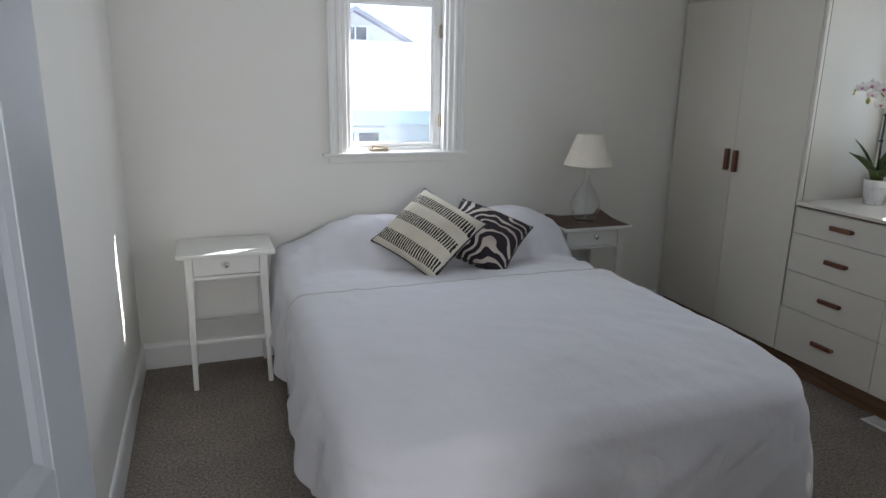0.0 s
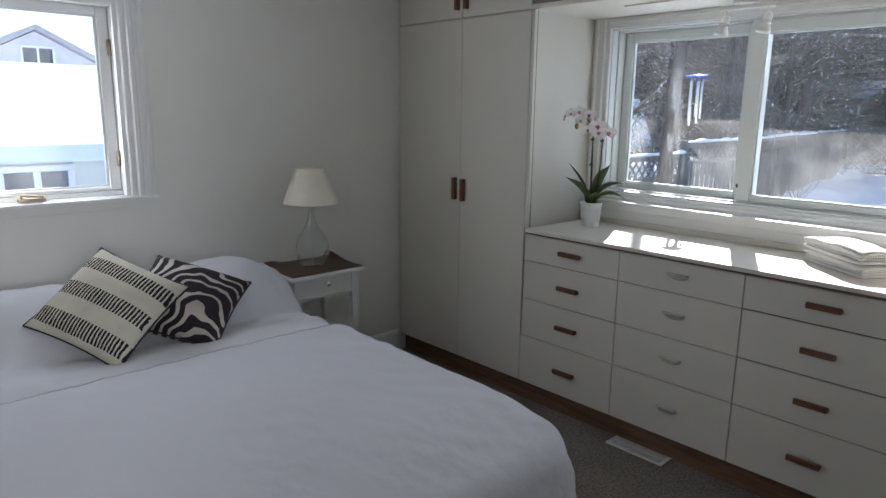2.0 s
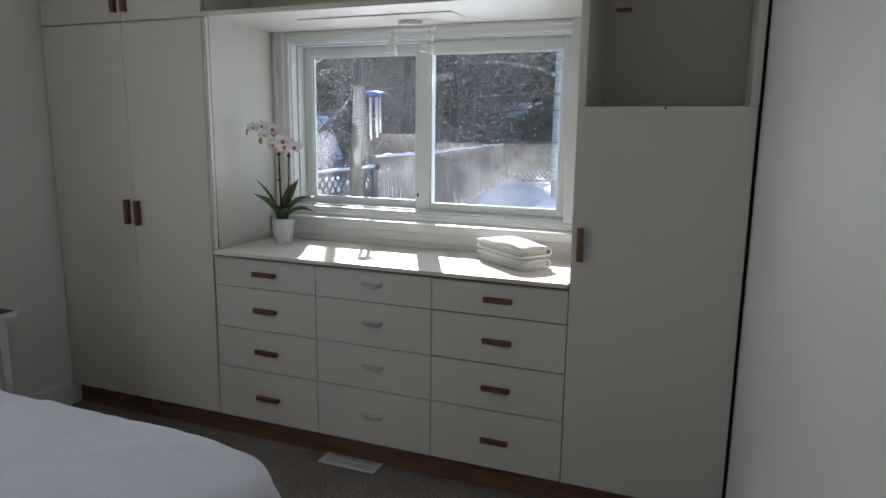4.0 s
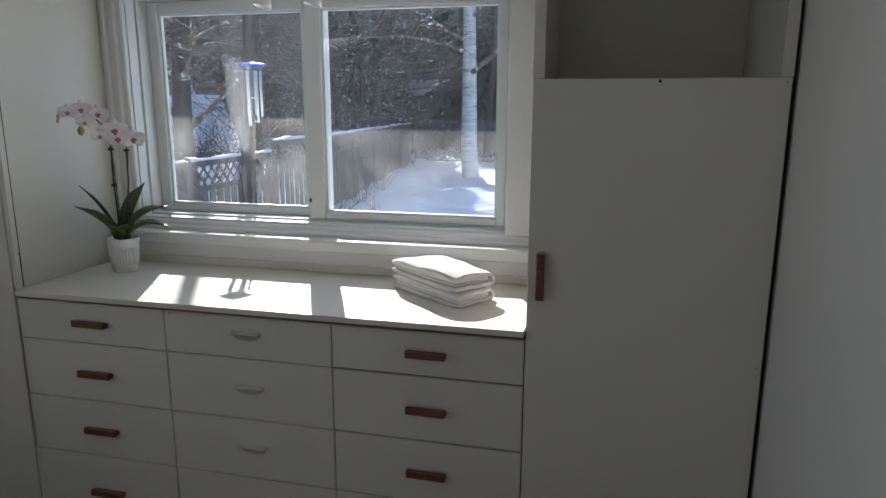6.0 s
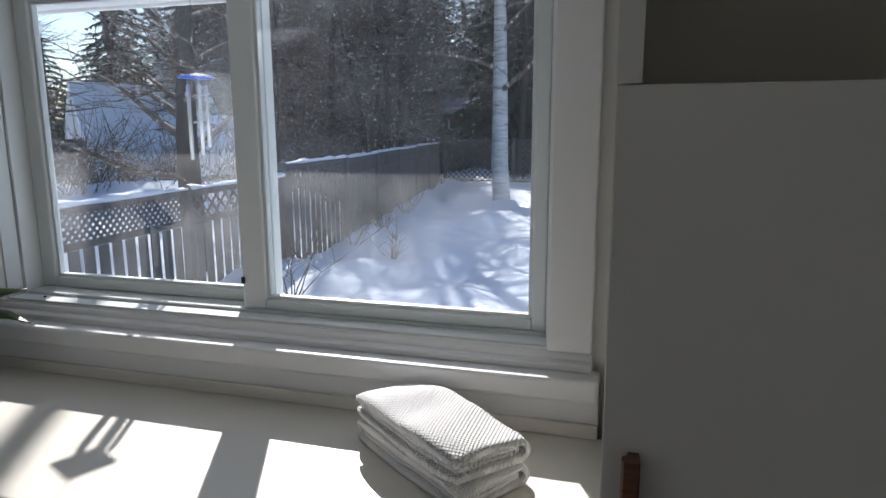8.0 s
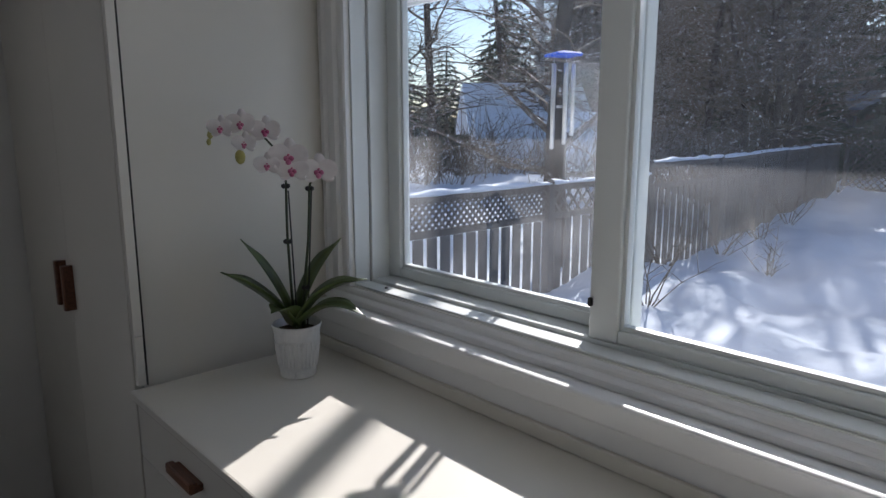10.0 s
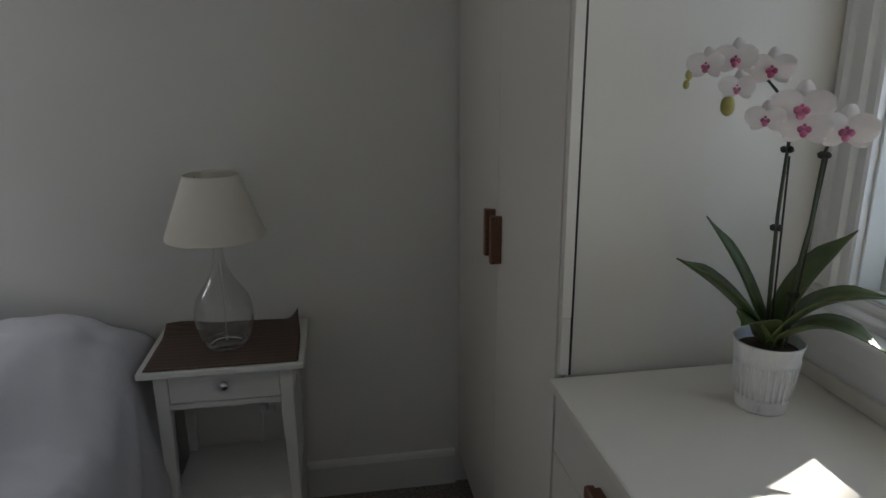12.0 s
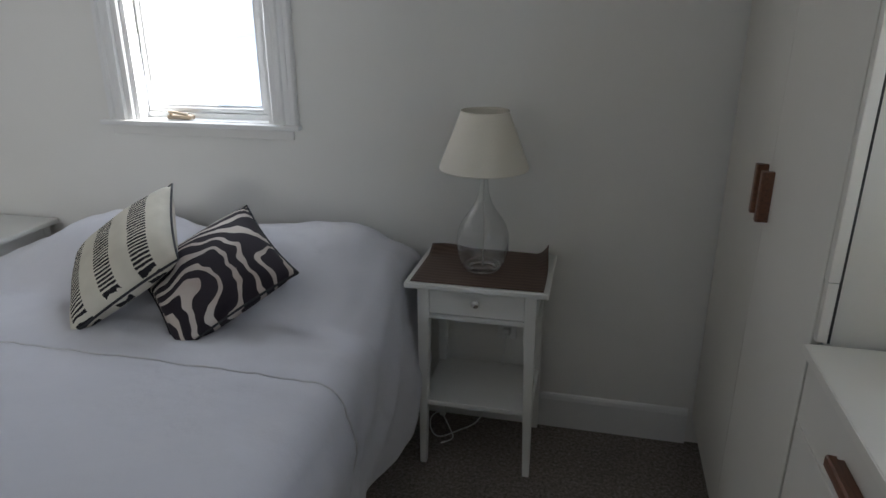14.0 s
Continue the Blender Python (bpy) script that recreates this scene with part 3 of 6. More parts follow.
tall_panels.append((FX + 0.001, XE - 0.001, Y0, Y0 + 0.026, ZD, ZC - 0.002))
tall_panels.append((FX + FT + 0.002, XE - 0.001, Y0, Y0 + 0.018, ZT, ZD))
tall_panels.append((FX + FT + 0.002, XE - 0.001, Y0 + 0.018, Y1 - 0.018, ZT, ZT + 0.018))
for q in tall_panels:
    part("panel", bx(*q), M_CAB, tall)
niche_panels = []
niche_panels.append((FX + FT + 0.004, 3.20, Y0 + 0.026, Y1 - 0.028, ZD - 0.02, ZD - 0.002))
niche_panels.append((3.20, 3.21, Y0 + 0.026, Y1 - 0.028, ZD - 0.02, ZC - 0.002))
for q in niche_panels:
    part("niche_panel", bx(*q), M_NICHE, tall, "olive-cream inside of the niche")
part("catch", bx(3.180, 3.1995, 0.63, 0.69, 1.944, 1.957, 0.002), M_TOE, tall, "small dark catch")
td = front("door", Y0, Y1, ZT, ZD, tall)
wood_pull(td, Y1 - 0.036, 1.064, True, 0.122)
part("screw", lathe(bmesh.new(), [(0, 0), (0.004, 0), (0.003, 0.002), (0, 0.002)], 10), M_BLACK, tall).matrix_basis = pose(FX, 0.45, ZD - 0.008, 0, -90, 0)
for z in (0.86, 1.545):
    part("hinge_cap", lathe(bmesh.new(), [(0, 0), (0.003, 0), (0.0025, 0.002), (0, 0.002)], 10), M_STEEL, tall).matrix_basis = pose(FX, Y0 + 0.012, z, 0, -90, 0)

# bridging shelf box over the window
br = thing("bridge_cupboard", (3.0, 1.57, 1.941), "cream open shelf box bridging the window, with a white underside", "cupboard")
part("underside", bx(FX - 0.004, XE - 0.001, Y1 + 0.0005, 2.3915, 1.939, 1.961, 0.0015), M_CAB, br)
part("access_panel", bx(2.93, 3.13, 1.30, 2.02, 1.9335, 1.9385, 0.0015), M_CAB, br, "flat panel on the underside")
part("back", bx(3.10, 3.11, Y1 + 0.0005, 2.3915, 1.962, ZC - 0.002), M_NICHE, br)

# toe board
tagged(mesh_object("toe_board", bx(FX + 0.045, FX + 0.06, Y0, 3.366, 0.001, ZT - 0.001), M_TOE), "brown wooden toe board under the cabinets", "trim", kind="structure")
tagged(mesh_object("filler_gap", bx(FX + 0.03, FX + 0.04, YS + 0.0005, Y0 - 0.0005, 0.001, ZC - 0.002), M_DARK), "dark shadow gap strip beside the wall", "trim", kind="structure")


# track light with two spots
def track_light():
    tl = thing("track_light", (3.10, 1.555, 1.938), "small white two-spot track light under the shelf", "light")
    zc = 1.9330
    part("base", lathe(bmesh.new(), [(0, 0), (0.05, 0), (0.05, -0.014), (0.045, -0.018), (0, -0.018)], 28, (3.10, 1.555, zc)), M_WPLAST, tl, "", True)
    part("bar", bx(3.092, 3.108, 1.44, 1.67, zc - 0.034, zc - 0.0185, 0.003), M_WPLAST, tl)
    for y in (1.640, 1.468):
        part("stem", tube(bmesh.new(), [(3.10, y, zc - 0.0345), (3.10, y, zc - 0.058)], 0.005, 10), M_CHROME, tl)
        h = bmesh.new()
        lathe(h, [(0, 0.034), (0.012, 0.034), (0.016, 0.028), (0.018, -0.01), (0.027, -0.03), (0.029, -0.044), (0.025, -0.044), (0.02, -0.03), (0, -0.022)], 24)
        h.transform(pose(3.10, y, zc - 0.090, 12, 8, 0))
        sp_ = part("spot", h, M_WPLAST, tl, "", True)
        r = bmesh.new()
        lathe(r, [(0.0185, 0.004), (0.0195, 0.002), (0.0195, -0.006), (0.0185, -0.008)], 24)
        r.transform(pose(3.10, y, zc - 0.090, 12, 8, 0))
        part("ring", r, M_CHROME, sp_, "chrome ring", True)


track_light()

# ---- bed ----
BX0, BX1, BY0, BY1, BZ = 0.252, 1.785, 1.290, 3.345, 0.590
BR = 0.19


def lie(x, y):
    """Height of the bedding's upper side: flat mattress, a roll of pillows at the head."""
    u = (x - BX0) / (BX1 - BX0)
    up = smoothstep(2.84 + 0.03 * math.sin(4 * x), 3.10, y) ** 0.62
    down = 1 - 0.45 * smoothstep(3.19, 3.36, y)
    ends = (0.18 + 0.82 * smoothstep(0.0, 0.30, u)) * (0.42 + 0.58 * smoothstep(1.05, 0.87, u))
    dip = 1 - 0.28 * math.exp(-((u - 0.52) / 0.09) ** 2)
    h = BZ + 0.195 * up * down * ends * dip
    h -= 0.010 * math.exp(-((y - 2.825 - 0.03 * math.sin(4 * x)) / 0.035) ** 2)
    h += 0.006 * math.sin(3.1 * x + 1.2) * math.sin(2.3 * y)
    h += 0.004 * (noise.noise(Vector((x * 3.2, y * 3.0, 0.3))))
    h -= 0.03 * smoothstep(1.75, 1.30, y)
    w1 = noise.noise(Vector((x * 2.1 + 0.8 * noise.noise(Vector((y * 2, x * 2, 5))), y * 3.4, 2.0)))
    w2 = noise.noise(Vector((x * 5.0 + y * 3.0, y * 2.2 - x * 2.0, 6.0)))
    near = 0.38 + 0.75 * smoothstep(2.35, 2.9, y) + 0.35 * smoothstep(0.75, 0.95, u)
    w3 = noise.noise(Vector((x * 9.0 - y * 4.0, y * 7.0 + x * 5.0, 11.0)))
    h += 0.010 * (near - 0.3) * max(0.0, 1 - 4 * abs(w3))
    h += near * (0.010 * max(0.0, 1 - 5 * abs(w1)) + 0.007 * max(0.0, 1 - 5 * abs(w2)))
    return h


def rim_path(y_head, y_foot, step=0.022, off=0.0):
    """Plan of the bed's rim from the head down the west side, round the foot, up to the head; points and outward ways."""
    out = []
    x0, x1, yf = BX0 - off, BX1 + off, y_foot
    n = int((y_head - (yf + BR)) / step)
    for i in range(n + 1):
        out.append((x0, y_head + (yf + BR - y_head) * i / n, -1.0, 0.0))
    for i in range(1, 9):
        a = math.pi + (math.pi / 2) * i / 9
        out.append((x0 + BR + BR * math.cos(a), yf + BR + BR * math.sin(a), math.cos(a), math.sin(a)))
    m = int((x1 - x0 - 2 * BR) / step)
    for i in range(m + 1):
        out.append((x0 + BR + (x1 - x0 - 2 * BR) * i / m, yf, 0.0, -1.0))
    for i in range(1, 9):
        a = -math.pi / 2 + (math.pi / 2) * i / 9
        out.append((x1 - BR + BR * math.cos(a), yf + BR + BR * math.sin(a), math.cos(a), math.sin(a)))
    for i in range(n + 1):
        out.append((x1, yf + BR + (y_head - yf - BR) * i / n, 1.0, 0.0))
    return out


EDGES = {}


def drape(name, y_head, y_foot, off, hem, material, label, category, seed, flare):
    """A cloth over the bed: an upper sheet that runs on into a hanging skirt with soft folds."""
    bm = bmesh.new()
    R = 0.085
    E = R * math.pi / 2
    rim = rim_path(y_head, y_foot, off=off)
    ds = [E * i / 7 for i in range(8)] + [E + 0.03 * i for i in range(1, 15)]

    def hang(px, py, nx, ny, d, s):
        ix, iy = px - nx * R, py - ny * R
        top = lie(ix, iy) + off
        if d <= E + 1e-6:
            a = d / R
            o, z = R * math.sin(a), top - R * (1 - math.cos(a))
        else:
            e = d - E
            k = min(1.0, e / hem)
            side = 0.75 if abs(ny) > 0.5 else 1.0
            f = 0.5 * math.sin(s * 8.0 + seed) + 0.35 * math.sin(s * 17.0 + 2.1 * seed + 1.5 * math.sin(s * 3)) + 0.6 * noise.noise(Vector((s * 2.6, seed, 0)))
            corner = 2 * abs(nx * ny)
            o = R + flare * k ** 0.8 + 0.048 * f * k ** 1.1 * side + 0.045 * corner * k ** 0.7
            o += 0.014 * noise.noise(Vector((s * 7, e * 6, seed))) + 0.018 * min(1.0, e / 0.08) * max(0.0, 1 - 4 * abs(noise.noise(Vector((s * 4 + e * 5, e * 2.0 - s, seed + 3)))))
            z = top - R - e
        return (ix + nx * o, iy + ny * o, z)

    s, prev, cols = 0.0, None, []
    for (px, py, nx, ny) in rim:
        if prev:
            s += math.hypot(px - prev[0], py - prev[1])
        prev = (px, py)
        rise = lie(px - nx * R, py - ny * R) - BZ
        fall = hem * (1.0 + 0.05 * math.sin(s * 5.0 + seed) + 0.13 * noise.noise(Vector((s * 4, 3.3, seed)))) + rise * 0.85
        cols.append([bm.verts.new(hang(px, py, nx, ny, d if d <= E + 1e-6 else E + (d - E) * fall / (ds[-1] - E), s)) for d in ds])
    for a, b in zip(cols, cols[1:]):
        for j in range(len(ds) - 1):
            bm.faces.new((a[j], b[j], b[j + 1], a[j + 1]))
    # the upper sheet, row by row between the two sides
    step_n = int((y_head - (y_foot + BR)) / 0.022) + 1
    foot_m = len(cols) - 2 * (step_n + 8)
    rows = []
    for i in range(step_n + 8):
        lv, rv = cols[i][0], cols[len(cols) - 1 - i][0]
        row = [lv]
        for k in range(1, foot_m + 1):
            q = lv.co.lerp(rv.co, k / (foot_m + 1))
            row.append(bm.verts.new((q.x, q.y, lie(q.x, q.y) + off)))
        rows.append(row + [rv])
    for a, b in zip(rows, rows[1:]):
        for k in range(foot_m + 1):
            bm.faces.new((a[k], a[k + 1], b[k + 1], b[k]))
    EDGES[name] = [v.co.copy() for v in cols[0][::-1]] + [v.co.copy() for v in rows[0][1:-1]] + [v.co.copy() for v in cols[-1]]
    foot = [cols[step_n + 8 + k][0] for k in range(foot_m)]
    last = rows[-1]
    bm.faces.new((last[0], last[1], foot[0]))
    for k in range(foot_m - 1):
        bm.faces.new((last[k + 1], last[k + 2], foot[k + 1], foot[k]))
    bm.faces.new((last[-2], last[-1], foot[-1]))
    bmesh.ops.recalc_face_normals(bm, faces=bm.faces[:])
    if sum(f.normal.z for f in bm.faces) < 0:
        bmesh.ops.reverse_faces(bm, faces=bm.faces[:])
    ob = mesh_object(name, bm, material, True)
    so = ob.modifiers.new("thick", 'SOLIDIFY')
    so.thickness, so.offset = 0.0065, -1
    sb = ob.modifiers.new("soft", 'SUBSURF')
    sb.levels = sb.render_levels = 1
    return tagged(ob, label, category)


bed = thing("bed", (0.98, 2.35, 0), "low double bed with mattress and box spring under white bedding", "bed")
part("mattress", bx(BX0 + 0.08, BX1 - 0.08, BY0 + 0.09, BY1 - 0.01, 0.34, 0.530, 0.05, 3), M_SHEET, bed)
part("box_spring", bx(BX0 + 0.075, BX1 - 0.075, BY0 + 0.085, BY1 - 0.012, 0.16, 0.338, 0.02), M_DARK, bed, "dark box spring")
for x in (BX0 + 0.12, BX1 - 0.12):
    for y in (BY0 + 0.14, BY1 - 0.08):
        part("leg", lathe(bmesh.new(), [(0, 0), (0.028, 0), (0.028, 0.159), (0, 0.159)], 16, (x, y, 0)), M_BLACK, bed)
pm = bx(BX0 + 0.14, 0.95, 2.98, 3.335, 0.536, 0.66, 0.05, 3)
tagged(mesh_object("bed_pillow", pm, M_SHEET, True), "white bed pillow hidden under the bedspread", "pillow", "bed pillows")
pm = bx(1.03, BX1 - 0.14, 2.98, 3.335, 0.536, 0.66, 0.05, 3)
tagged(mesh_object("bed_pillow", pm, M_SHEET, True), "white bed pillow hidden under the bedspread", "pillow", "bed pillows")

drape("bed_sheet", 3.352, BY0, 0.0, 0.345, M_SHEET, "white cotton sheet drawn over the pillows, hanging in soft folds", "bed sheet", 4.2, 0.030)
spread = drape("bedspread", 2.530, BY0, 0.013, 0.365, M_SPREAD, "white waffle-woven bedspread over the sheet, hem hanging low", "bedspread", 4.2, 0.030)
# the seam's grey stands for the thin shadow along the stitched hem
M_HEM = cloth_mat("hem_stitching_shadow", (0.58, 0.57, 0.58), 900, 0.3)
hb = bmesh.new()
hp = [Vector((c.x, c.y + 0.002, c.z)) for c in EDGES["bedspread"]]
tube(hb, hp, 0.0027, 6)
part("hem_seam", hb, M_HEM, spread, "stitched hem of the bedspread, greyed for its shadow line", True)


# ---- cushions ----
def cushion(name, origin, ea, eb, material, label, thick=0.075, size=0.40, piping=None):
    """A square scatter cushion: origin is one corner, ea and eb its edges."""
    ea, eb = Vector(ea), Vector(eb)
    ea.normalize()
    n = ea.cross(eb).normalized()
    eb = n.cross(ea)
    if n.z < 0:
        n = -n
    mid = Vector(origin) + (ea + eb) * size / 2
    turn = Matrix((ea, eb, n)).transposed().to_4x4()
    N = 28
    bm = bmesh.new()
    for sgn in (1, -1):
        def fn(i, j):
            u, v = 2 * i / (N - 1) - 1, 2 * j / (N - 1) - 1
            pin = 1 - 0.07 * (1 - u * u) * abs(v) ** 3
            pin2 = 1 - 0.07 * (1 - v * v) * abs(u) ** 3
            h = max(0.0, (1 - u * u) * (1 - v * v)) ** 0.42
            w = 0.004 * noise.noise(Vector((u * 2.4, v * 2.4, sgn + size)))
            return (u * size / 2 * pin2, v * size / 2 * pin, sgn * (thick * h) + w * h)
        grid(bm, N, N, fn)
    bmesh.ops.remove_doubles(bm, verts=bm.verts[:], dist=0.0005)
    bmesh.ops.recalc_face_normals(bm, faces=bm.faces[:])
    ob = thing(name, mid, label, "cushion", "scatter cushions on the bed")
    cv = mesh_object("cover", bm, material, True)
    cv.parent = ob
    rot = turn
    cv.matrix_basis = rot
    if piping:
        pb = bmesh.new()
        pts = []
        for k in range(4):
            for i in range(12):
                q = 2 * i / 12 - 1
                pin = (1 - 0.07 * (1 - q * q)) * size / 2
                e = q * size / 2
                pts.append([(e, -pin, 0), (pin, e, 0), (-e, pin, 0), (-pin, -e, 0)][k])
        pts.append(pts[0])
        tube(pb, pts, 0.004, 6)
        pp = mesh_object("piping", pb, piping, True)
        pp.parent = ob
        pp.matrix_basis = rot
        pp["label"] = "dark piped edge"
    return ob


def zebra_mat():
    m = Mat("zebra_cloth", (0.03, 0.025, 0.03), 0.75, spec=0.2)
    v = m.coords()
    sep = m.t.nodes.new("ShaderNodeSeparateXYZ")
    m.link(v, sep.inputs[0])
    def calc(op_, a, b=0.0, c=0.0):
        n = m.t.nodes.new("ShaderNodeMath")
        n.operation = op_
        for i, q in enumerate((a, b, c)):
            if isinstance(q, (int, float)):
                n.inputs[i].default_value = q
            else:
                m.link(q, n.inputs[i])
        return n.outputs[0]
    # stripes that bend down on both sides of a slanting spine, with a hand-drawn wander
    along = calc('SUBTRACT', sep.outputs[0], sep.outputs[1])
    across = calc('ADD', calc('ADD', sep.outputs[0], sep.outputs[1]), calc('MULTIPLY', along, 0.35))
    bend = calc('SQRT', calc('ADD', calc('MULTIPLY', across, across), 0.004))
    wander = calc('MULTIPLY', calc('SUBTRACT', m.noise(v, 6, 2, 0.4), 0.5), 0.30)
    ph = calc('ADD', calc('ADD', calc('MULTIPLY', along, 0.75), calc('MULTIPLY', bend, 0.85)), wander)
    wave = calc('MULTIPLY_ADD', calc('SINE', calc('MULTIPLY', ph, 88.0)), 0.5, 0.5)
    pale = m.noise(v, 6, 3)
    pr = m.ramp(pale, [(0.35, (0.40, 0.33, 0.29)), (0.65, (0.58, 0.53, 0.48))])
    ad = m.t.nodes.new("ShaderNodeMath")
    ad.operation = 'MULTIPLY_ADD'
    m.link(m.noise(v, 9, 2), ad.inputs[0])
    ad.inputs[1].default_value = 0.8
    m.link(wave, ad.inputs[2])
    hf = m.t.nodes.new("ShaderNodeMath")
    hf.operation = 'MULTIPLY'
    hf.inputs[1].default_value = 0.5
    m.link(ad.outputs[0], hf.inputs[0])
    k = m.ramp(hf.outputs[0], [(0.560, (0, 0, 0)), (0.587, (1, 1, 1))])
    mx = m.t.nodes.new("ShaderNodeMix")
    mx.data_type = 'RGBA'
    m.link(k, mx.inputs[0])
    mx.inputs[6].default_value = (0.025, 0.02, 0.026, 1)
    m.link(pr, mx.inputs[7])
    m.color(mx.outputs[2])
    m.bump(m.noise(v, 300, 2), 0.3, 0.001)
    return m.m


def stripe_mat():
    """Cream cloth with bands of short dark strokes."""
    m = Mat("stroke_cloth", (0.6, 0.57, 0.48), 0.85, spec=0.15)
    v = m.coords()
    sep = m.t.nodes.new("ShaderNodeSeparateXYZ")
    m.link(v, sep.inputs[0])
    def math_(op, a, b=None, c=None):
        n = m.t.nodes.new("ShaderNodeMath")
        n.operation = op
        for i, q in enumerate((a, b, c)):
            if q is None:
                continue
            if isinstance(q, (int, float)):
                n.inputs[i].default_value = q
            else:
                m.link(q, n.inputs[i])
        return n.outputs[0]
    wob = math_('MULTIPLY', math_('SUBTRACT', m.noise(v, 9, 3), 0.5), 0.022)
    across = math_('ADD', sep.outputs[1], 0.202)
    band = math_('FRACT', math_('DIVIDE', math_('ADD', across, math_('MULTIPLY', math_('SUBTRACT', m.noise(v, 60, 2), 0.5), 0.006)), 0.124))
    inband = math_('LESS_THAN', math_('ABSOLUTE', math_('SUBTRACT', band, 0.5)), 0.238)
    along = math_('ADD', sep.outputs[0], wob)
    st = math_('FRACT', math_('DIVIDE', along, 0.0135))
    wid = math_('ADD', 0.36, math_('MULTIPLY', m.noise(v, 45, 2), 0.42))
    stroke = math_('LESS_THAN', st, wid)
    k = math_('MULTIPLY', inband, stroke)
    mx = m.t.nodes.new("ShaderNodeMix")
    mx.data_type = 'RGBA'
    m.link(k, mx.inputs[0])
    m.link(m.ramp(m.noise(v, 8, 3), [(0.3, (0.50, 0.47, 0.39)), (0.7, (0.62, 0.59, 0.50))]), mx.inputs[6])
    mx.inputs[7].default_value = (0.02, 0.019, 0.022, 1)
    m.color(mx.outputs[2])
    m.bump(m.noise(v, 350, 2), 0.35, 0.001)
    return m.m


M_ZEBRA, M_STROKE = zebra_mat(), stripe_mat()
M_PIPE = Mat("dark_piping", (0.02, 0.02, 0.024), 0.7).m
cushion("striped_cushion", (0.696, 2.955, 0.710), (0.21, -0.31, -0.13), (0.32, 0.09, 0.21), M_STROKE, "cream cushion with bands of short black strokes, leaning on the pillows", piping=M_PIPE)
cushion("zebra_cushion", (1.528, 2.872, 0.745), (-0.30, 0.26, 0.12), (-0.267, -0.20, -0.16), M_ZEBRA, "black and taupe zebra-patterned cushion leaning on the bed", piping=M_PIPE)


# ---- nightstands ----
def nightstand(x0, y0, label):
    w, d, h = 0.445, 0.348, 0.680
    ns = thing("nightstand", (x0 + w / 2, y0 + d / 2, 0), label, "nightstand", "nightstands beside the bed")
    part("tabletop", bx(x0, x0 + w, y0, y0 + d, h - 0.020, h, 0.005, 3), M_NS, ns)
    lx0, lx1, ly0, ly1 = x0 + 0.036, x0 + w - 0.036, y0 + 0.028, y0 + d - 0.012
    for sx, xa in ((1, lx0), (-1, lx1)):
        for sy, ya in ((1, ly0), (-1, ly1)):
            bm = bmesh.new()
            box(bm, 0, 0.036, 0, 0.036, 0, h - 0.0205)
            for v in bm.verts:
                if v.co.z < 0.01:
                    if v.co.x > 0.02:
                        v.co.x = 0.022
                    if v.co.y > 0.02:
                        v.co.y = 0.022
            bmesh.ops.subdivide_edges(bm, edges=[e for e in bm.edges if abs(e.verts[0].co.z - e.verts[1].co.z) > 0.3], cuts=1)
            for v in bm.verts:
                if 0.2 < v.co.z < 0.6:
                    v.co.z = 0.50
                    v.co.x = 0.036 if v.co.x > 0.01 else 0
                    v.co.y = 0.036 if v.co.y > 0.01 else 0
            bmesh.ops.bevel(bm, geom=bm.edges[:], offset=0.002, segments=1, affect='EDGES')
            bm.transform(Matrix.Diagonal((sx, sy, 1, 1)))
            if sx * sy < 0:
                bmesh.ops.reverse_faces(bm, faces=bm.faces[:])
            bm.transform(Matrix.Translation((xa, ya, 0)))
            part("leg", bm, M_NS, ns)
    ap = bmesh.new()
    box(ap, lx0 + 0.003, lx0 + 0.019, ly0 + 0.036, ly1 - 0.036, 0.555, h - 0.0205)
    box(ap, lx1 - 0.019, lx1 - 0.003, ly0 + 0.036, ly1 - 0.036, 0.555, h - 0.0205)
    box(ap, lx0 + 0.036, lx1 - 0.036, ly1 - 0.019, ly1 - 0.003, 0.555, h - 0.0205)
    box(ap, lx0 + 0.036, lx1 - 0.036, ly0 + 0.004, ly0 + 0.024, 0.550, 0.566, 0.0015)
    part("apron", ap, M_NS, ns)
    dr = part("drawer", bx(lx0 + 0.038, lx1 - 0.038, ly0 + 0.006, ly0 + 0.024, 0.569, h - 0.023, 0.0015), M_NS, ns)
    k = bmesh.new()
    lathe(k, [(0, 0), (0.006, 0), (0.006, 0.010), (0.013, 0.016), (0.014, 0.021), (0.010, 0.026), (0, 0.027)], 20)
    k.transform(pose(x0 + w / 2, ly0 + 0.006, 0.620, 90, 0, 0))
    part("knob", k, M_CHROME, dr, "chrome ball knob", True)
    part("shelf", bx(lx0 + 0.004, lx1 - 0.004, ly0 + 0.004, ly1 - 0.004, 0.232, 0.250, 0.002), M_NS, ns)
    return ns


nightstand(-0.199, 3.012, "white lacquered wooden nightstand with one drawer and shelf, bare top")
nightstand(1.803, 3.022, "white lacquered wooden nightstand with drawer and shelf, under a lamp")

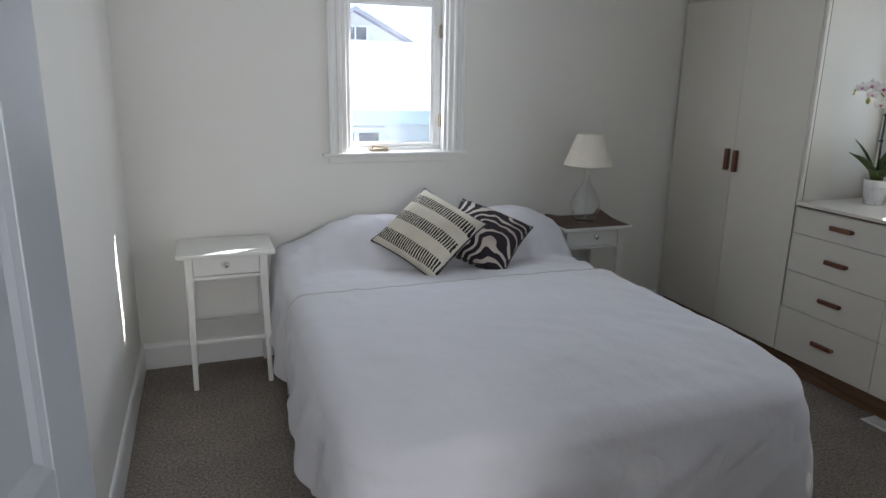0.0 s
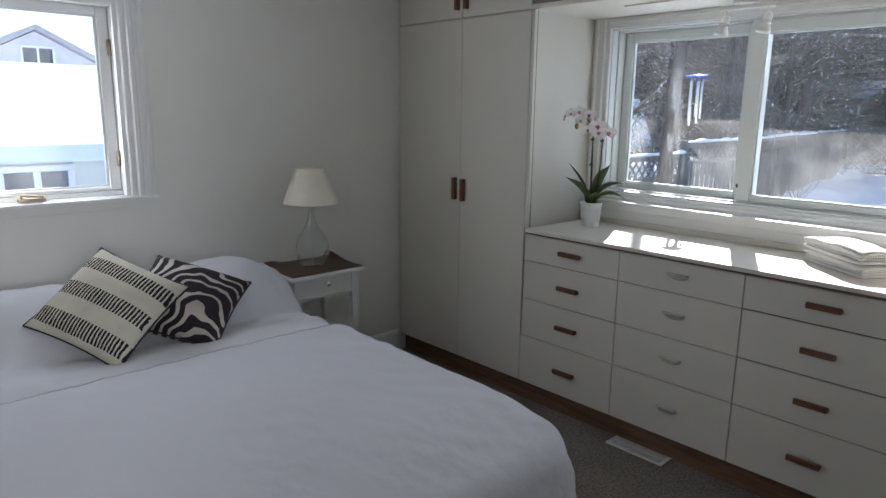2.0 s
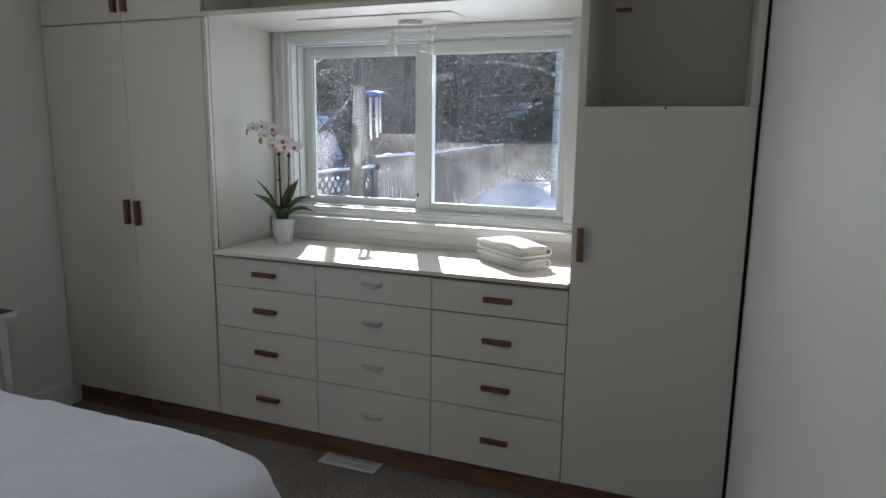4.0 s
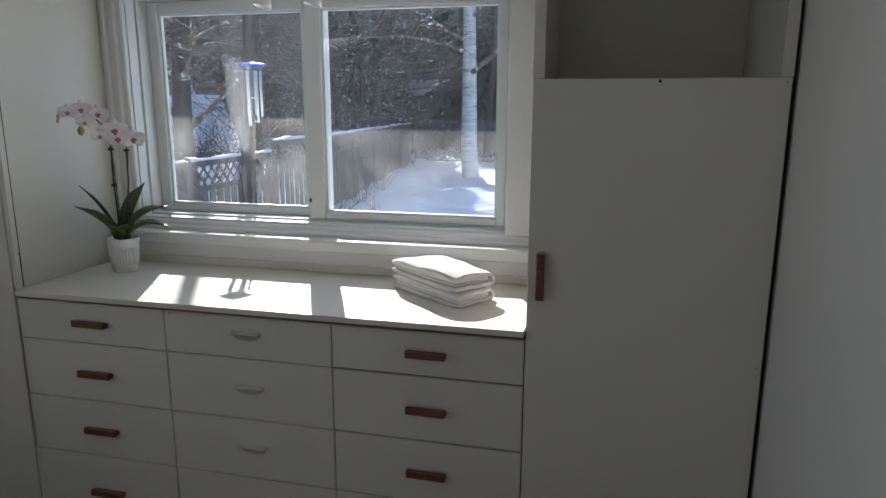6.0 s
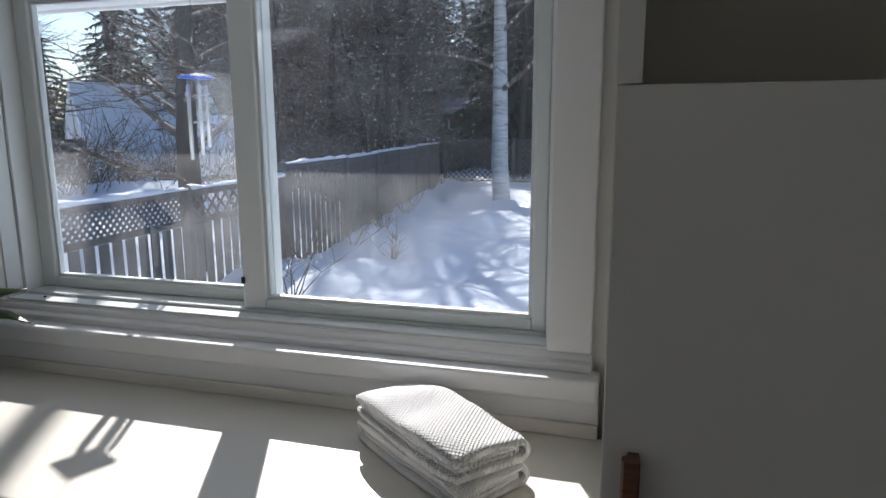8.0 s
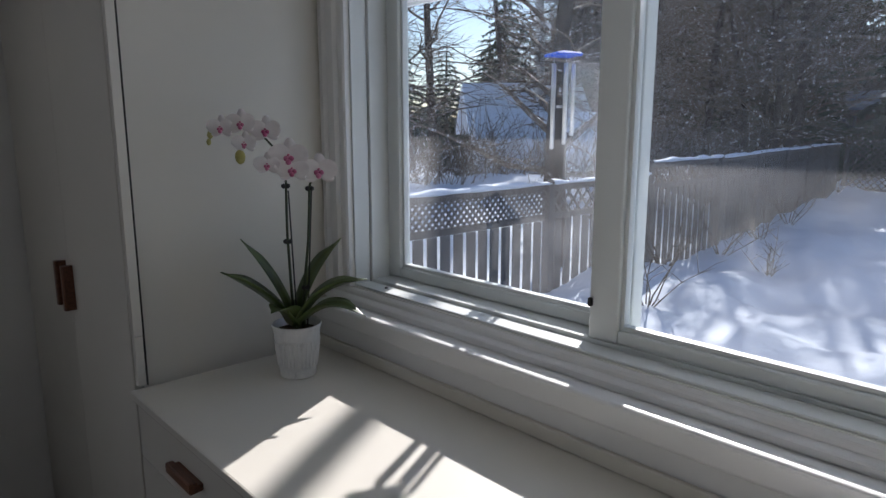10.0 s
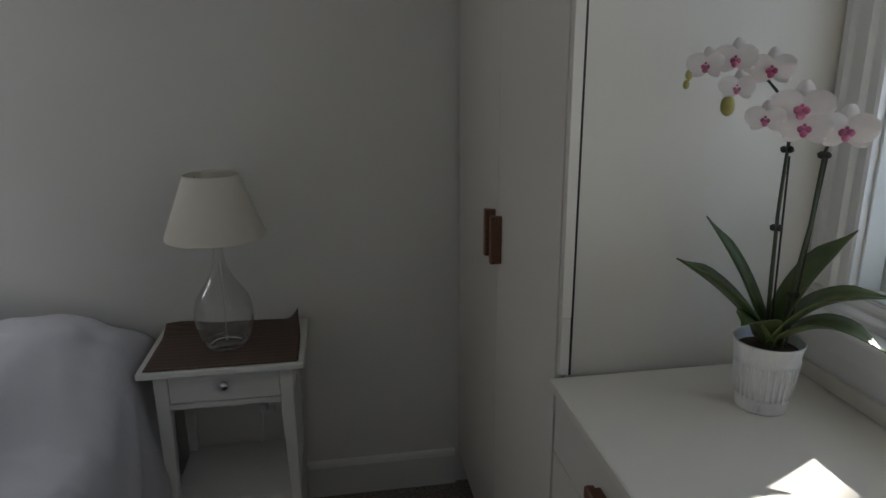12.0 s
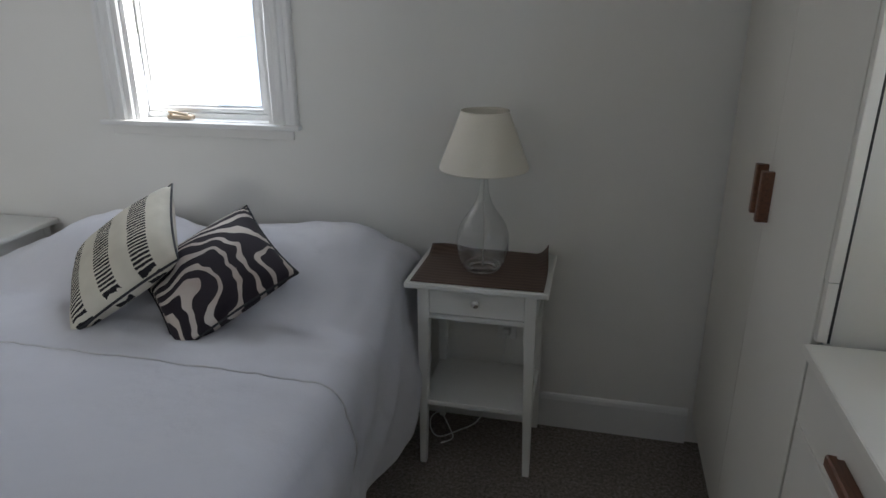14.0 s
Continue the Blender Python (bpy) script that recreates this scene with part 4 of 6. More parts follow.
# ---- things on and round the furniture ----
def table_lamp(x, y, z):
    lamp = thing("table_lamp", (x, y, z), "clear glass bottle table lamp with a cream linen shade, unlit", "lamp")
    out = [(0, 0.0), (0.054, 0.0), (0.062, 0.006), (0.073, 0.030), (0.082, 0.065), (0.084, 0.090), (0.081, 0.120), (0.073, 0.147), (0.058, 0.172), (0.041, 0.195), (0.028, 0.218), (0.018, 0.245), (0.014, 0.280), (0.015, 0.318)]
    bt = part("bottle", lathe(bmesh.new(), out, 48, (x, y, z)), M_GLASS, lamp, "clear glass bottle base", True)
    part("foot_ring", lathe(bmesh.new(), [(0.040, 0.003), (0.053, 0.003), (0.060, 0.010), (0.056, 0.017), (0.044, 0.010), (0.040, 0.003)], 48, (x, y, z)), M_GLASS_FOOT, bt, "thick glass foot", True)
    part("cord_tube", tube(bmesh.new(), [(x, y, z + 0.013), (x + 0.004, y, z + 0.12), (x, y, z + 0.30)], 0.0022, 6), M_CORD, lamp, "clear cord inside the bottle", True)
    part("socket", lathe(bmesh.new(), [(0, 0.315), (0.017, 0.315), (0.018, 0.33), (0.016, 0.375), (0, 0.375)], 20, (x, y, z)), M_BRASS, lamp, "brass lamp socket", True)
    bulb = lathe(bmesh.new(), [(0, 0.376), (0.012, 0.377), (0.014, 0.395), (0.026, 0.425), (0.027, 0.44), (0.018, 0.458), (0, 0.463)], 20, (x, y, z))
    part("bulb", bulb, M_WPLAST, lamp, "white unlit bulb", True)
    s0, s1 = 0.330, 0.500
    sh = lathe(bmesh.new(), [(0.136, s0), (0.1365, s0 + 0.004), (0.0735, s1 - 0.003), (0.073, s1), (0.0715, s1), (0.1345, s0)], 48, (x, y, z))
    shd = part("shade", sh, M_SHADE, lamp, "cream linen cone shade", True)
    for r, q in ((0.136, s0), (0.073, s1)):
        part("ring", lathe(bmesh.new(), [(r - 0.002, q - 0.002), (r + 0.001, q - 0.002), (r + 0.001, q + 0.003), (r - 0.002, q + 0.003), (r - 0.002, q - 0.002)], 48, (x, y, z)), M_SHADE, shd, "", True)
    sp = bmesh.new()
    for a in (0.3, 0.3 + 2.094, 0.3 + 4.188):
        tube(sp, [(x + 0.014 * math.cos(a), y + 0.014 * math.sin(a), z + 0.372), (x + 0.0715 * math.cos(a), y + 0.0715 * math.sin(a), z + s1 - 0.012)], 0.0013, 5)
    part("spider", sp, M_BRASS, shd, "thin metal shade carrier")


M_CORD = Mat("clear_cord", (0.55, 0.53, 0.5), 0.3).m
table_lamp(2.022, 3.178, 0.6853)


def placemat():
    """A woven mat whose back corners curl up."""
    x0, x1, y0, y1, z = 1.822, 2.232, 3.030, 3.350, 0.6818
    bm = bmesh.new()
    nx, ny = 40, 32
    def fn(i, j):
        u, v = i / (nx - 1), j / (ny - 1)
        x, y = x0 + (x1 - x0) * u, y0 + (y1 - y0) * v
        z_ = z
        cr = max(0.0, (u - 0.87) / 0.13) * smoothstep(0.25, 1.0, v)
        z_ += 0.038 * cr ** 1.6
        x -= 0.012 * cr ** 2
        cl = max(0.0, (v - 0.70) / 0.30) * smoothstep(0.42, 0.06, u)
        z_ += 0.024 * cl ** 1.5
        y -= 0.03 * cl * smoothstep(0.3, 0.0, u)
        y += 0.012 * math.sin(u * 3.1) * (v > 0.98)
        z_ += 0.0006 * math.sin(u * 40) * 0.3
        return (x, y, z_)
    grid(bm, nx, ny, fn)
    ob = mesh_object("placemat", bm, mat_weave(), True)
    so = ob.modifiers.new("thick", 'SOLIDIFY')
    so.thickness, so.offset = 0.0022, 1
    return tagged(ob, "dark brown woven placemat with curling back corners, under a lamp", "placemat")


def mat_weave():
    m = Mat("brown_weave", (0.09, 0.055, 0.04), 0.6)
    v = m.coords()
    w = m.node("ShaderNodeTexWave", Scale=90.0, Distortion=0.6, Detail=1.0)
    w.bands_direction = 'X'
    w2 = m.node("ShaderNodeTexWave", Scale=14.0, Distortion=2.5, Detail=2.0)
    w2.bands_direction = 'Y'
    for q in (w, w2):
        m.link(v, q.inputs["Vector"])
    m.color(m.ramp(w2.outputs["Fac"], [(0.2, (0.075, 0.043, 0.030)), (0.8, (0.112, 0.068, 0.047))]))
    m.bump(w.outputs["Fac"], 0.3, 0.0008)
    return m.m


placemat()


# ---- orchid ----
def petal_mat(name, c0, c1):
    m = Mat(name, c0, 0.5)
    m.b.inputs["Subsurface Weight"].default_value = 0.15
    m.b.inputs["Subsurface Radius"].default_value = (0.01, 0.008, 0.008)
    v = m.coords()
    m.color(m.ramp(m.noise(v, 40, 3), [(0.3, c0), (0.7, c1)]))
    return m.m


M_PETAL = petal_mat("orchid_petal", (0.80, 0.75, 0.755), (0.86, 0.84, 0.835))
M_LIP = petal_mat("orchid_lip", (0.40, 0.06, 0.18), (0.60, 0.22, 0.34))
M_BUD = petal_mat("orchid_bud", (0.30, 0.28, 0.07), (0.46, 0.42, 0.16))


def leaf_mat():
    m = Mat("orchid_leaf", (0.06, 0.13, 0.04), 0.35)
    v = m.coords()
    m.color(m.ramp(m.noise(v, 14, 4), [(0.3, (0.035, 0.062, 0.018)), (0.7, (0.11, 0.155, 0.042))]))
    m.rough(m.noise(v, 20, 2), 0.28, 0.45)
    return m.m


M_LEAF = leaf_mat()
M_STEMM = Mat("orchid_stem", (0.035, 0.05, 0.02), 0.5).m
PX, PY, PZ = 3.054, 2.217, 0.9138
OR_R, OR_F = Vector((0.856, -0.517, 0)), Vector((-0.517, -0.856, 0))    # across the plant, and out to the room


def op(a, h, f=0.0):
    """A point of the plant: across, height over the worktop, out to the room."""
    h = h if h < 0.2 else 0.2 + (h - 0.2) * 0.92
    return Vector((PX, PY, PZ + h)) + OR_R * a + OR_F * f


def blade(bm, root, tip, width, sag, n=14, m=5):
    """A long leaf with a keel."""
    root, tip = Vector(root), Vector(tip)
    d = tip - root
    side = d.cross(Vector((0, 0, 1))).normalized()
    up = side.cross(d).normalized()
    def fn(i, j):
        t = i / (n - 1)
        s = 2 * j / (m - 1) - 1
        w = width * (0.35 + 0.65 * math.sin(math.pi * min(1.0, t * 0.62 + 0.22))) * (1 - smoothstep(0.72, 1.02, t) * 0.96)
        p = root + d * t + up * (sag * math.sin(math.pi * t))
        return p + side * (s * w) + up * (abs(s) * w * 0.45)
    grid(bm, n, m, fn)


def flower(parent_t, c, size, face):
    """Five petals round a dark lip."""
    face = Vector(face).normalized()
    a = face.cross(Vector((0, 0, 1))).normalized()
    b = a.cross(face).normalized()
    if b.z < 0:
        b = -b
    bm = bmesh.new()
    for k, (ang, ln, wd) in enumerate(((90, 1.02, 0.74), (90 + 125, 0.98, 0.70), (90 - 125, 0.98, 0.70), (10, 1.12, 1.18), (170, 1.12, 1.18))):
        t0 = radians(ang)
        dr = a * math.cos(t0) + b * math.sin(t0)
        cr = face.cross(dr)
        lift = 0.12 if k < 3 else 0.03
        def fn(i, j):
            t = i / 7
            s = 2 * j / 6 - 1
            w = wd * size * (math.sin(math.pi * min(1, t * 0.86 + 0.10)) ** 0.5) * 0.5
            return c + dr * (t * ln * size) + cr * (s * w) + face * (0.16 * size * t * t - 0.10 * size * s * s + (0.006 if k > 2 else 0.0) - lift * size * t)
        grid(bm, 8, 7, fn)
    fl = part("flower", bm, M_PETAL, parent_t, "white petals flushed pink", True)
    lb = bmesh.new()
    for sx in (-1, 1):
        vs = bmesh.ops.create_icosphere(lb, subdivisions=2, radius=size * 0.165)["verts"]
        bmesh.ops.translate(lb, verts=vs, vec=c + a * sx * size * 0.14 - b * size * 0.10 + face * size * 0.12)
    vs = bmesh.ops.create_icosphere(lb, subdivisions=2, radius=size * 0.165)["verts"]
    bmesh.ops.translate(lb, verts=vs, vec=c - b * size * 0.30 + face * size * 0.22)
    vs = bmesh.ops.create_icosphere(lb, subdivisions=2, radius=size * 0.08)["verts"]
    bmesh.ops.translate(lb, verts=vs, vec=c + b * size * 0.08 + face * size * 0.2)
    part("lip", lb, M_LIP, fl, "crimson lip", True)


def orchid():
    pot = thing("plant_pot", (PX, PY, PZ), "whitewashed ribbed metal plant pot on the worktop", "pot")
    prof = [(0, 0.0), (0.040, 0.0), (0.041, 0.004), (0.042, 0.018), (0.0435, 0.020), (0.0425, 0.023), (0.0505, 0.088), (0.052, 0.090), (0.0508, 0.094), (0.0545, 0.116), (0.0560, 0.119), (0.0545, 0.122), (0.0520, 0.119), (0.047, 0.085), (0.0, 0.085)]
    bm = lathe(bmesh.new(), prof, 72, (PX, PY, PZ))
    part("bowl", bm, M_POT, pot, "", True)
    rb = bmesh.new()
    for k in range(30):
        a = 2 * math.pi * k / 30
        q = []
        for h, r in ((0.026, 0.0432), (0.055, 0.0466), (0.084, 0.0500)):
            q.append((PX + r * math.cos(a), PY + r * math.sin(a), PZ + h))
        tube(rb, q, 0.0022, 6)
    part("ribs", rb, M_POT, pot, "raised upright ribs", True)
    part("bark", lathe(bmesh.new(), [(0, 0.112), (0.02, 0.111), (0.04, 0.106), (0.0485, 0.104), (0.046, 0.088), (0, 0.0855)], 24, (PX, PY, PZ)), Mat("bark_chips", (0.06, 0.035, 0.02), 0.9).m, pot, "dark bark mix")
    pl = thing("orchid", (PX, PY, PZ + 0.105), "white and pink moth orchid with two flower stems", "orchid")
    for a, h, f, w, s in ((-0.155, 0.255, 0.03, 0.021, 0.012), (-0.116, 0.322, -0.03, 0.013, 0.01), (0.108, 0.315, -0.035, 0.019, 0.015), (0.160, 0.222, 0.03, 0.021, 0.03), (0.152, 0.143, 0.06, 0.018, 0.035), (-0.05, 0.17, 0.09, 0.018, 0.02)):
        b = bmesh.new()
        blade(b, op(0.004 * (1 if a > 0 else -1), 0.108, 0.0), op(a, h, f), w * 1.8, s)
        lf = part("leaf", b, M_LEAF, pl, "", True)
        so = lf.modifiers.new("thick", 'SOLIDIFY')
        so.thickness = 0.002
    s1 = [op(-0.004, 0.105), op(-0.008, 0.20), op(-0.012, 0.34), op(-0.010, 0.475), op(-0.022, 0.53), op(-0.048, 0.562), op(-0.088, 0.588), op(-0.13, 0.592), op(-0.158, 0.575), op(-0.163, 0.56)]
    part("stem", tube(bmesh.new(), s1, [0.0035, 0.0033, 0.003, 0.0028, 0.0025, 0.0022, 0.002, 0.0017, 0.0014, 0.001], 8), M_STEMM, pl, "", True)
    s2 = [op(0.014, 0.105, 0.01), op(0.02, 0.20, 0.01), op(0.034, 0.33, 0.01), op(0.040, 0.45, 0.0), op(0.048, 0.478, 0.0), op(0.058, 0.488, 0.005)]
    part("stem", tube(bmesh.new(), s2, [0.0035, 0.0033, 0.003, 0.0028, 0.0022, 0.0015], 8), M_STEMM, pl, "", True)
    part("stake", tube(bmesh.new(), [op(0.002, 0.105, -0.006), op(-0.006, 0.44, -0.006)], 0.0018, 6), M_BLACK, pl, "dark support stake")
    part("stake", tube(bmesh.new(), [op(0.024, 0.105, 0.004), op(0.044, 0.44, 0.0)], 0.0018, 6), M_BLACK, pl, "dark support stake")
    for q in (op(-0.011, 0.452), op(-0.0115, 0.318), op(0.040, 0.445), op(0.024, 0.205, 0.01)):
        c = bmesh.new()
        for sx in (-1, 1):
            vs = bmesh.ops.create_icosphere(c, subdivisions=1, radius=0.0062)["verts"]
            bmesh.ops.translate(c, verts=vs, vec=q + OR_R * 0.0045 * sx)
        part("clip", c, M_BLACK, pl, "dark stem clip", True)
    for a, h, f, sz in ((-0.137, 0.588, 0.012, 0.026), (-0.096, 0.598, 0.014, 0.029), (-0.046, 0.582, 0.016, 0.030), (-0.090, 0.553, 0.018, 0.024), (0.0, 0.522, 0.022, 0.038), (0.006, 0.492, 0.026, 0.033), (-0.046, 0.503, 0.014, 0.026), (0.062, 0.488, 0.016, 0.036)):
        flower(pl, op(a, h, f), sz * 1.02, OR_F + OR_R * (-0.25 + a) + Vector((0, 0, 0.06)))
    for a, h, f, r in ((-0.162, 0.572, 0.0, 0.007), (-0.165, 0.556, 0.0, 0.006), (-0.102, 0.522, 0.01, 0.013)):
        bb = bmesh.new()
        bmesh.ops.create_icosphere(bb, subdivisions=2, radius=r, matrix=Matrix.Translation(op(a, h, f)) @ Matrix.Diagonal((0.85, 0.85, 1.25, 1)))
        part("bud", bb, M_BUD, pl, "green-yellow bud", True)


def pot_mat():
    m = Mat("whitewash_metal", (0.7, 0.7, 0.69), 0.5)
    v = m.coords((1, 1, 0.35))
    m.color(m.ramp(m.noise(v, 60, 5, 0.7), [(0.28, (0.42, 0.42, 0.43)), (0.40, (0.68, 0.68, 0.68)), (0.7, (0.78, 0.78, 0.77))]))
    m.bump(m.noise(v, 80, 3), 0.3, 0.001)
    return m.m


M_POT = pot_mat()
orchid()


# ---- folded towels ----
def strip(bm, path, t, L, n, seed, amp):
    """A thick cloth strip: a path in (across, up), extruded along x with a little unevenness."""
    m = len(path)
    edge = []
    for i, (w, z) in enumerate(path):
        a, b = path[max(0, i - 1)], path[min(m - 1, i + 1)]
        d = Vector((b[0] - a[0], b[1] - a[1])).normalized()
        edge.append(((w - d.y * t / 2, z + d.x * t / 2), (w + d.y * t / 2, z - d.x * t / 2)))
    loop = [e[0] for e in edge] + [e[1] for e in edge[::-1]]
    def fn(i, j):
        x = (i / (n - 1) - 0.5) * L
        w, z = loop[j]
        k = noise.noise(Vector((x * 11, w * 9, seed)))
        k2 = noise.noise(Vector((x * 5, w * 5 + 3, z * 30 + seed)))
        return (x + 0.006 * k2 * abs(2 * i / (n - 1) - 1), w + 0.004 * k, z + amp * k * min(1.0, z / 0.02))
    vs = grid(bm, n, len(loop), fn)
    for a, b in zip(vs, vs[1:]):
        bm.faces.new((a[-1], b[-1], b[0], a[0]))
    bm.faces.new(vs[0]); bm.faces.new(vs[-1][::-1])
    bmesh.ops.recalc_face_normals(bm, faces=bm.faces[:])
    return bm


def slump(bm, L, W, h, seed):
    """Soft dents, sagging ends and rounded corners of folded cloth lying along x."""
    for v in bm.verts:
        u, w = v.co.x / (L / 2), v.co.y / (W / 2)
        k = max(0.0, v.co.z / h)
        v.co.z += k * (0.012 * noise.noise(Vector((v.co.x * 9, v.co.y * 9, seed))) - 0.008 * abs(u) ** 3 - 0.006 * abs(w) ** 3 + 0.004)
        v.co.y += 0.006 * noise.noise(Vector((v.co.x * 7, v.co.z * 20, seed + 4))) - 0.012 * w * abs(u) ** 4
        v.co.x += 0.006 * noise.noise(Vector((v.co.y * 9, v.co.z * 25, seed + 8)))


def towel(z0, h, grow, seed, label, ang, shift, cloth):
    """A folded towel: an outer wrap round the long front side, and a fold inside."""
    L, W = 0.325 + grow, 0.165 + grow * 0.5
    tw = thing("towel", (3.04 + shift[0], 1.05 + shift[1], z0), label, "towel", "folded towels on the worktop")
    place = pose(3.045 + shift[0], 1.045 + shift[1], z0, 0, 0, ang)
    t = h * 0.27
    def wrap(w_back, w_front, zc, r, k=9):
        bot = [(w_back + (w_front - w_back) * i / 10, zc - r) for i in range(10)]
        arc = [(w_front + r * 1.15 * math.cos(a), zc + r * math.sin(a)) for a in [(-math.pi / 2) + math.pi * i / k for i in range(k + 1)]]
        top = [(w_front + (w_back - w_front) * (i + 1) / 10, zc + r) for i in range(10)]
        return bot + arc + top
    r1 = h / 2 - t / 2
    o = strip(bmesh.new(), wrap(-W / 2, W / 2 - r1, h / 2, r1), t, L, 30, seed, 0.003)
    slump(o, L, W, h, seed)
    o.transform(place)
    part("outer_fold", o, cloth, tw, "", True)
    i_ = strip(bmesh.new(), wrap(-W / 2 + 0.008, W / 2 - r1 - 0.012, h / 2, h * 0.11), h * 0.19, L - 0.01, 30, seed + 2, 0.002)
    slump(i_, L, W, h, seed)
    i_.transform(place)
    part("inner_fold", i_, cloth, tw, "", True)


towel(0.9145, 0.047, 0.0, 1.0, "white cotton towel folded flat on the worktop", 233.5, (0, 0), M_TOWEL)
towel(0.9630, 0.047, 0.004, 5.0, "white waffle towel folded on top of another", 231.0, (0.004, 0.006), M_WAFFLE)


# ---- floor register ----
def register():
    x0, x1, y0, y1 = 2.704, 2.816, 1.545, 1.825
    rg = thing("floor_register", ((x0 + x1) / 2, (y0 + y1) / 2, 0.0), "white metal floor register set in the carpet", "vent")
    bm = bmesh.new()
    b = 0.016
    box(bm, x0, x0 + b, y0, y1, 0.0005, 0.006, 0.0015); box(bm, x1 - b, x1, y0, y1, 0.0005, 0.006, 0.0015)
    box(bm, x0 + b, x1 - b, y0, y0 + b, 0.0005, 0.0058, 0.0015); box(bm, x0 + b, x1 - b, y1 - b, y1, 0.0005, 0.0058, 0.0015)
    part("frame", bm, M_TRIM, rg)
    part("backing", bx(x0 + b, x1 - b, y0 + b, y1 - b, 0.0004, 0.0012), M_DARK, rg)
    n = 22
    for i in range(n):
        y = y0 + b + (y1 - y0 - 2 * b) * (i + 0.5) / n
        part("slat", bx(x0 + b, x1 - b, y - 0.003, y + 0.003, 0.0016, 0.0052), M_TRIM, rg)
    part("bar", bx((x0 + x1) / 2 - 0.004, (x0 + x1) / 2 + 0.004, y0 + b, y1 - b, 0.0014, 0.0056), M_TRIM, rg)


register()


# ---- wall outlets and the lamp's flex ----
def outlet(name, m, label, plug=False):
    o = thing(name, m.translation, label, "outlet")
    def P(nm, bm, mat, lab=""):
        bm.transform(m)
        return part(nm, bm, mat, o, lab)
    P("plate", bx(-0.035, 0.035, -0.006, 0.0, -0.057, 0.057, 0.003), M_WPLAST)
    for z in (-0.02, 0.02):
        P("socket", bx(-0.017, 0.017, -0.0085, -0.0055, z - 0.014, z + 0.014, 0.003), M_WPLAST)
        for x in (-0.006, 0.006):
            P("slot", bx(x - 0.001, x + 0.001, -0.0095, -0.0084, z - 0.003, z + 0.005), M_BLACK)
    if plug:
        P("plug", bx(-0.013, 0.013, -0.032, -0.0097, -0.034, -0.008, 0.004), M_WPLAST)


outlet("wall_outlet", pose(2.085, YN, 0.40), "white wall outlet with the lamp's plug", True)
outlet("wall_outlet", pose(XW, 1.78, 0.36, 0, 0, 90), "white wall outlet low on the wall")

cb = bmesh.new()
pts = [(2.085, YN - 0.034, 0.375), (2.08, YN - 0.045, 0.30), (2.06, 3.335, 0.20), (2.03, 3.345, 0.10), (1.99, 3.32, 0.01), (1.93, 3.25, 0.005), (1.87, 3.20, 0.005), (1.835, 3.22, 0.02), (1.83, 3.25, 0.05), (1.86, 3.27, 0.06), (1.90, 3.24, 0.02), (1.92, 3.20, 0.005), (1.88, 3.16, 0.005)]
sm = []
for i in range(len(pts) - 1):
    p0, p1, p2, p3 = (Vector(pts[max(0, min(len(pts) - 1, i + k))]) for k in (-1, 0, 1, 2))
    for s in range(6):
        t = s / 6
        sm.append(0.5 * ((2 * p1) + (p2 - p0) * t + (2 * p0 - 5 * p1 + 4 * p2 - p3) * t * t + (3 * p1 - p0 - 3 * p2 + p3) * t ** 3))
tube(cb, sm, 0.0026, 6)
tagged(mesh_object("lamp_cable", cb, M_WPLAST, True), "thin pale lamp flex looping behind the nightstand", "cable")

# ---- outdoors ----
GZ = -0.35


def snow_mat():
    # bluish base: the blue of shaded snow is put into the colour
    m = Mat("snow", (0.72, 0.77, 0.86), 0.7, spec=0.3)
    v = m.coords()
    n1 = m.bump(m.noise(v, 1.4, 5), 0.6, 0.12)
    m.bump(m.noise(v, 30, 4), 0.3, 0.01, n1)
    return m.m


def bark_mat(name, dark, light, scale=9):
    m = Mat(name, dark, 0.9, spec=0.2)
    v = m.coords((1, 1, 0.25))
    f = m.noise(v, scale, 6, 0.7)
    m.color(m.ramp(f, [(0.3, dark), (0.7, light)]))
    m.bump(f, 0.7, 0.02)
    return m.m


def birch_mat():
    m = Mat("birch_bark", (0.6, 0.6, 0.58), 0.7)
    v = m.coords((0.6, 0.6, 5.0))
    f = m.noise(v, 3.0, 6, 0.75)
    m.color(m.ramp(f, [(0.34, (0.05, 0.045, 0.04)), (0.42, (0.45, 0.43, 0.41)), (0.6, (0.66, 0.65, 0.63))]))
    m.bump(f, 0.4, 0.01)
    return m.m


M_SNOW = snow_mat()
M_BARK = bark_mat("grey_bark", (0.030, 0.024, 0.020), (0.13, 0.105, 0.085), 12)
M_BIRCH = birch_mat()
M_FENCE = bark_mat("weathered_fence", (0.09, 0.08, 0.075), (0.19, 0.175, 0.165), 14)


def twig_mat():
    """Thin brown bark; its white paints both lying snow and the sun's sparkle."""
    m = Mat("snowy_sparkle_twig_bark", (0.2, 0.16, 0.13), 0.9, spec=0.2)
    v = m.coords((1, 1, 0.5))
    m.color(m.ramp(m.noise(v, 9, 6, 0.7), [(0.36, (0.055, 0.040, 0.030)), (0.54, (0.20, 0.155, 0.12)), (0.585, (0.30, 0.25, 0.21)), (0.615, (0.80, 0.81, 0.84))]))
    return m.m


M_TWIG = twig_mat()


def needle_mat():
    m = Mat("spruce_needles", (0.04, 0.06, 0.035), 0.8, spec=0.2)
    v = m.coords()
    m.color(m.ramp(m.noise(v, 5, 4), [(0.3, (0.018, 0.028, 0.018)), (0.60, (0.07, 0.095, 0.055)), (0.66, (0.10, 0.13, 0.09)), (0.70, (0.72, 0.74, 0.78))]))
    return m.m


M_NEEDLE = needle_mat()


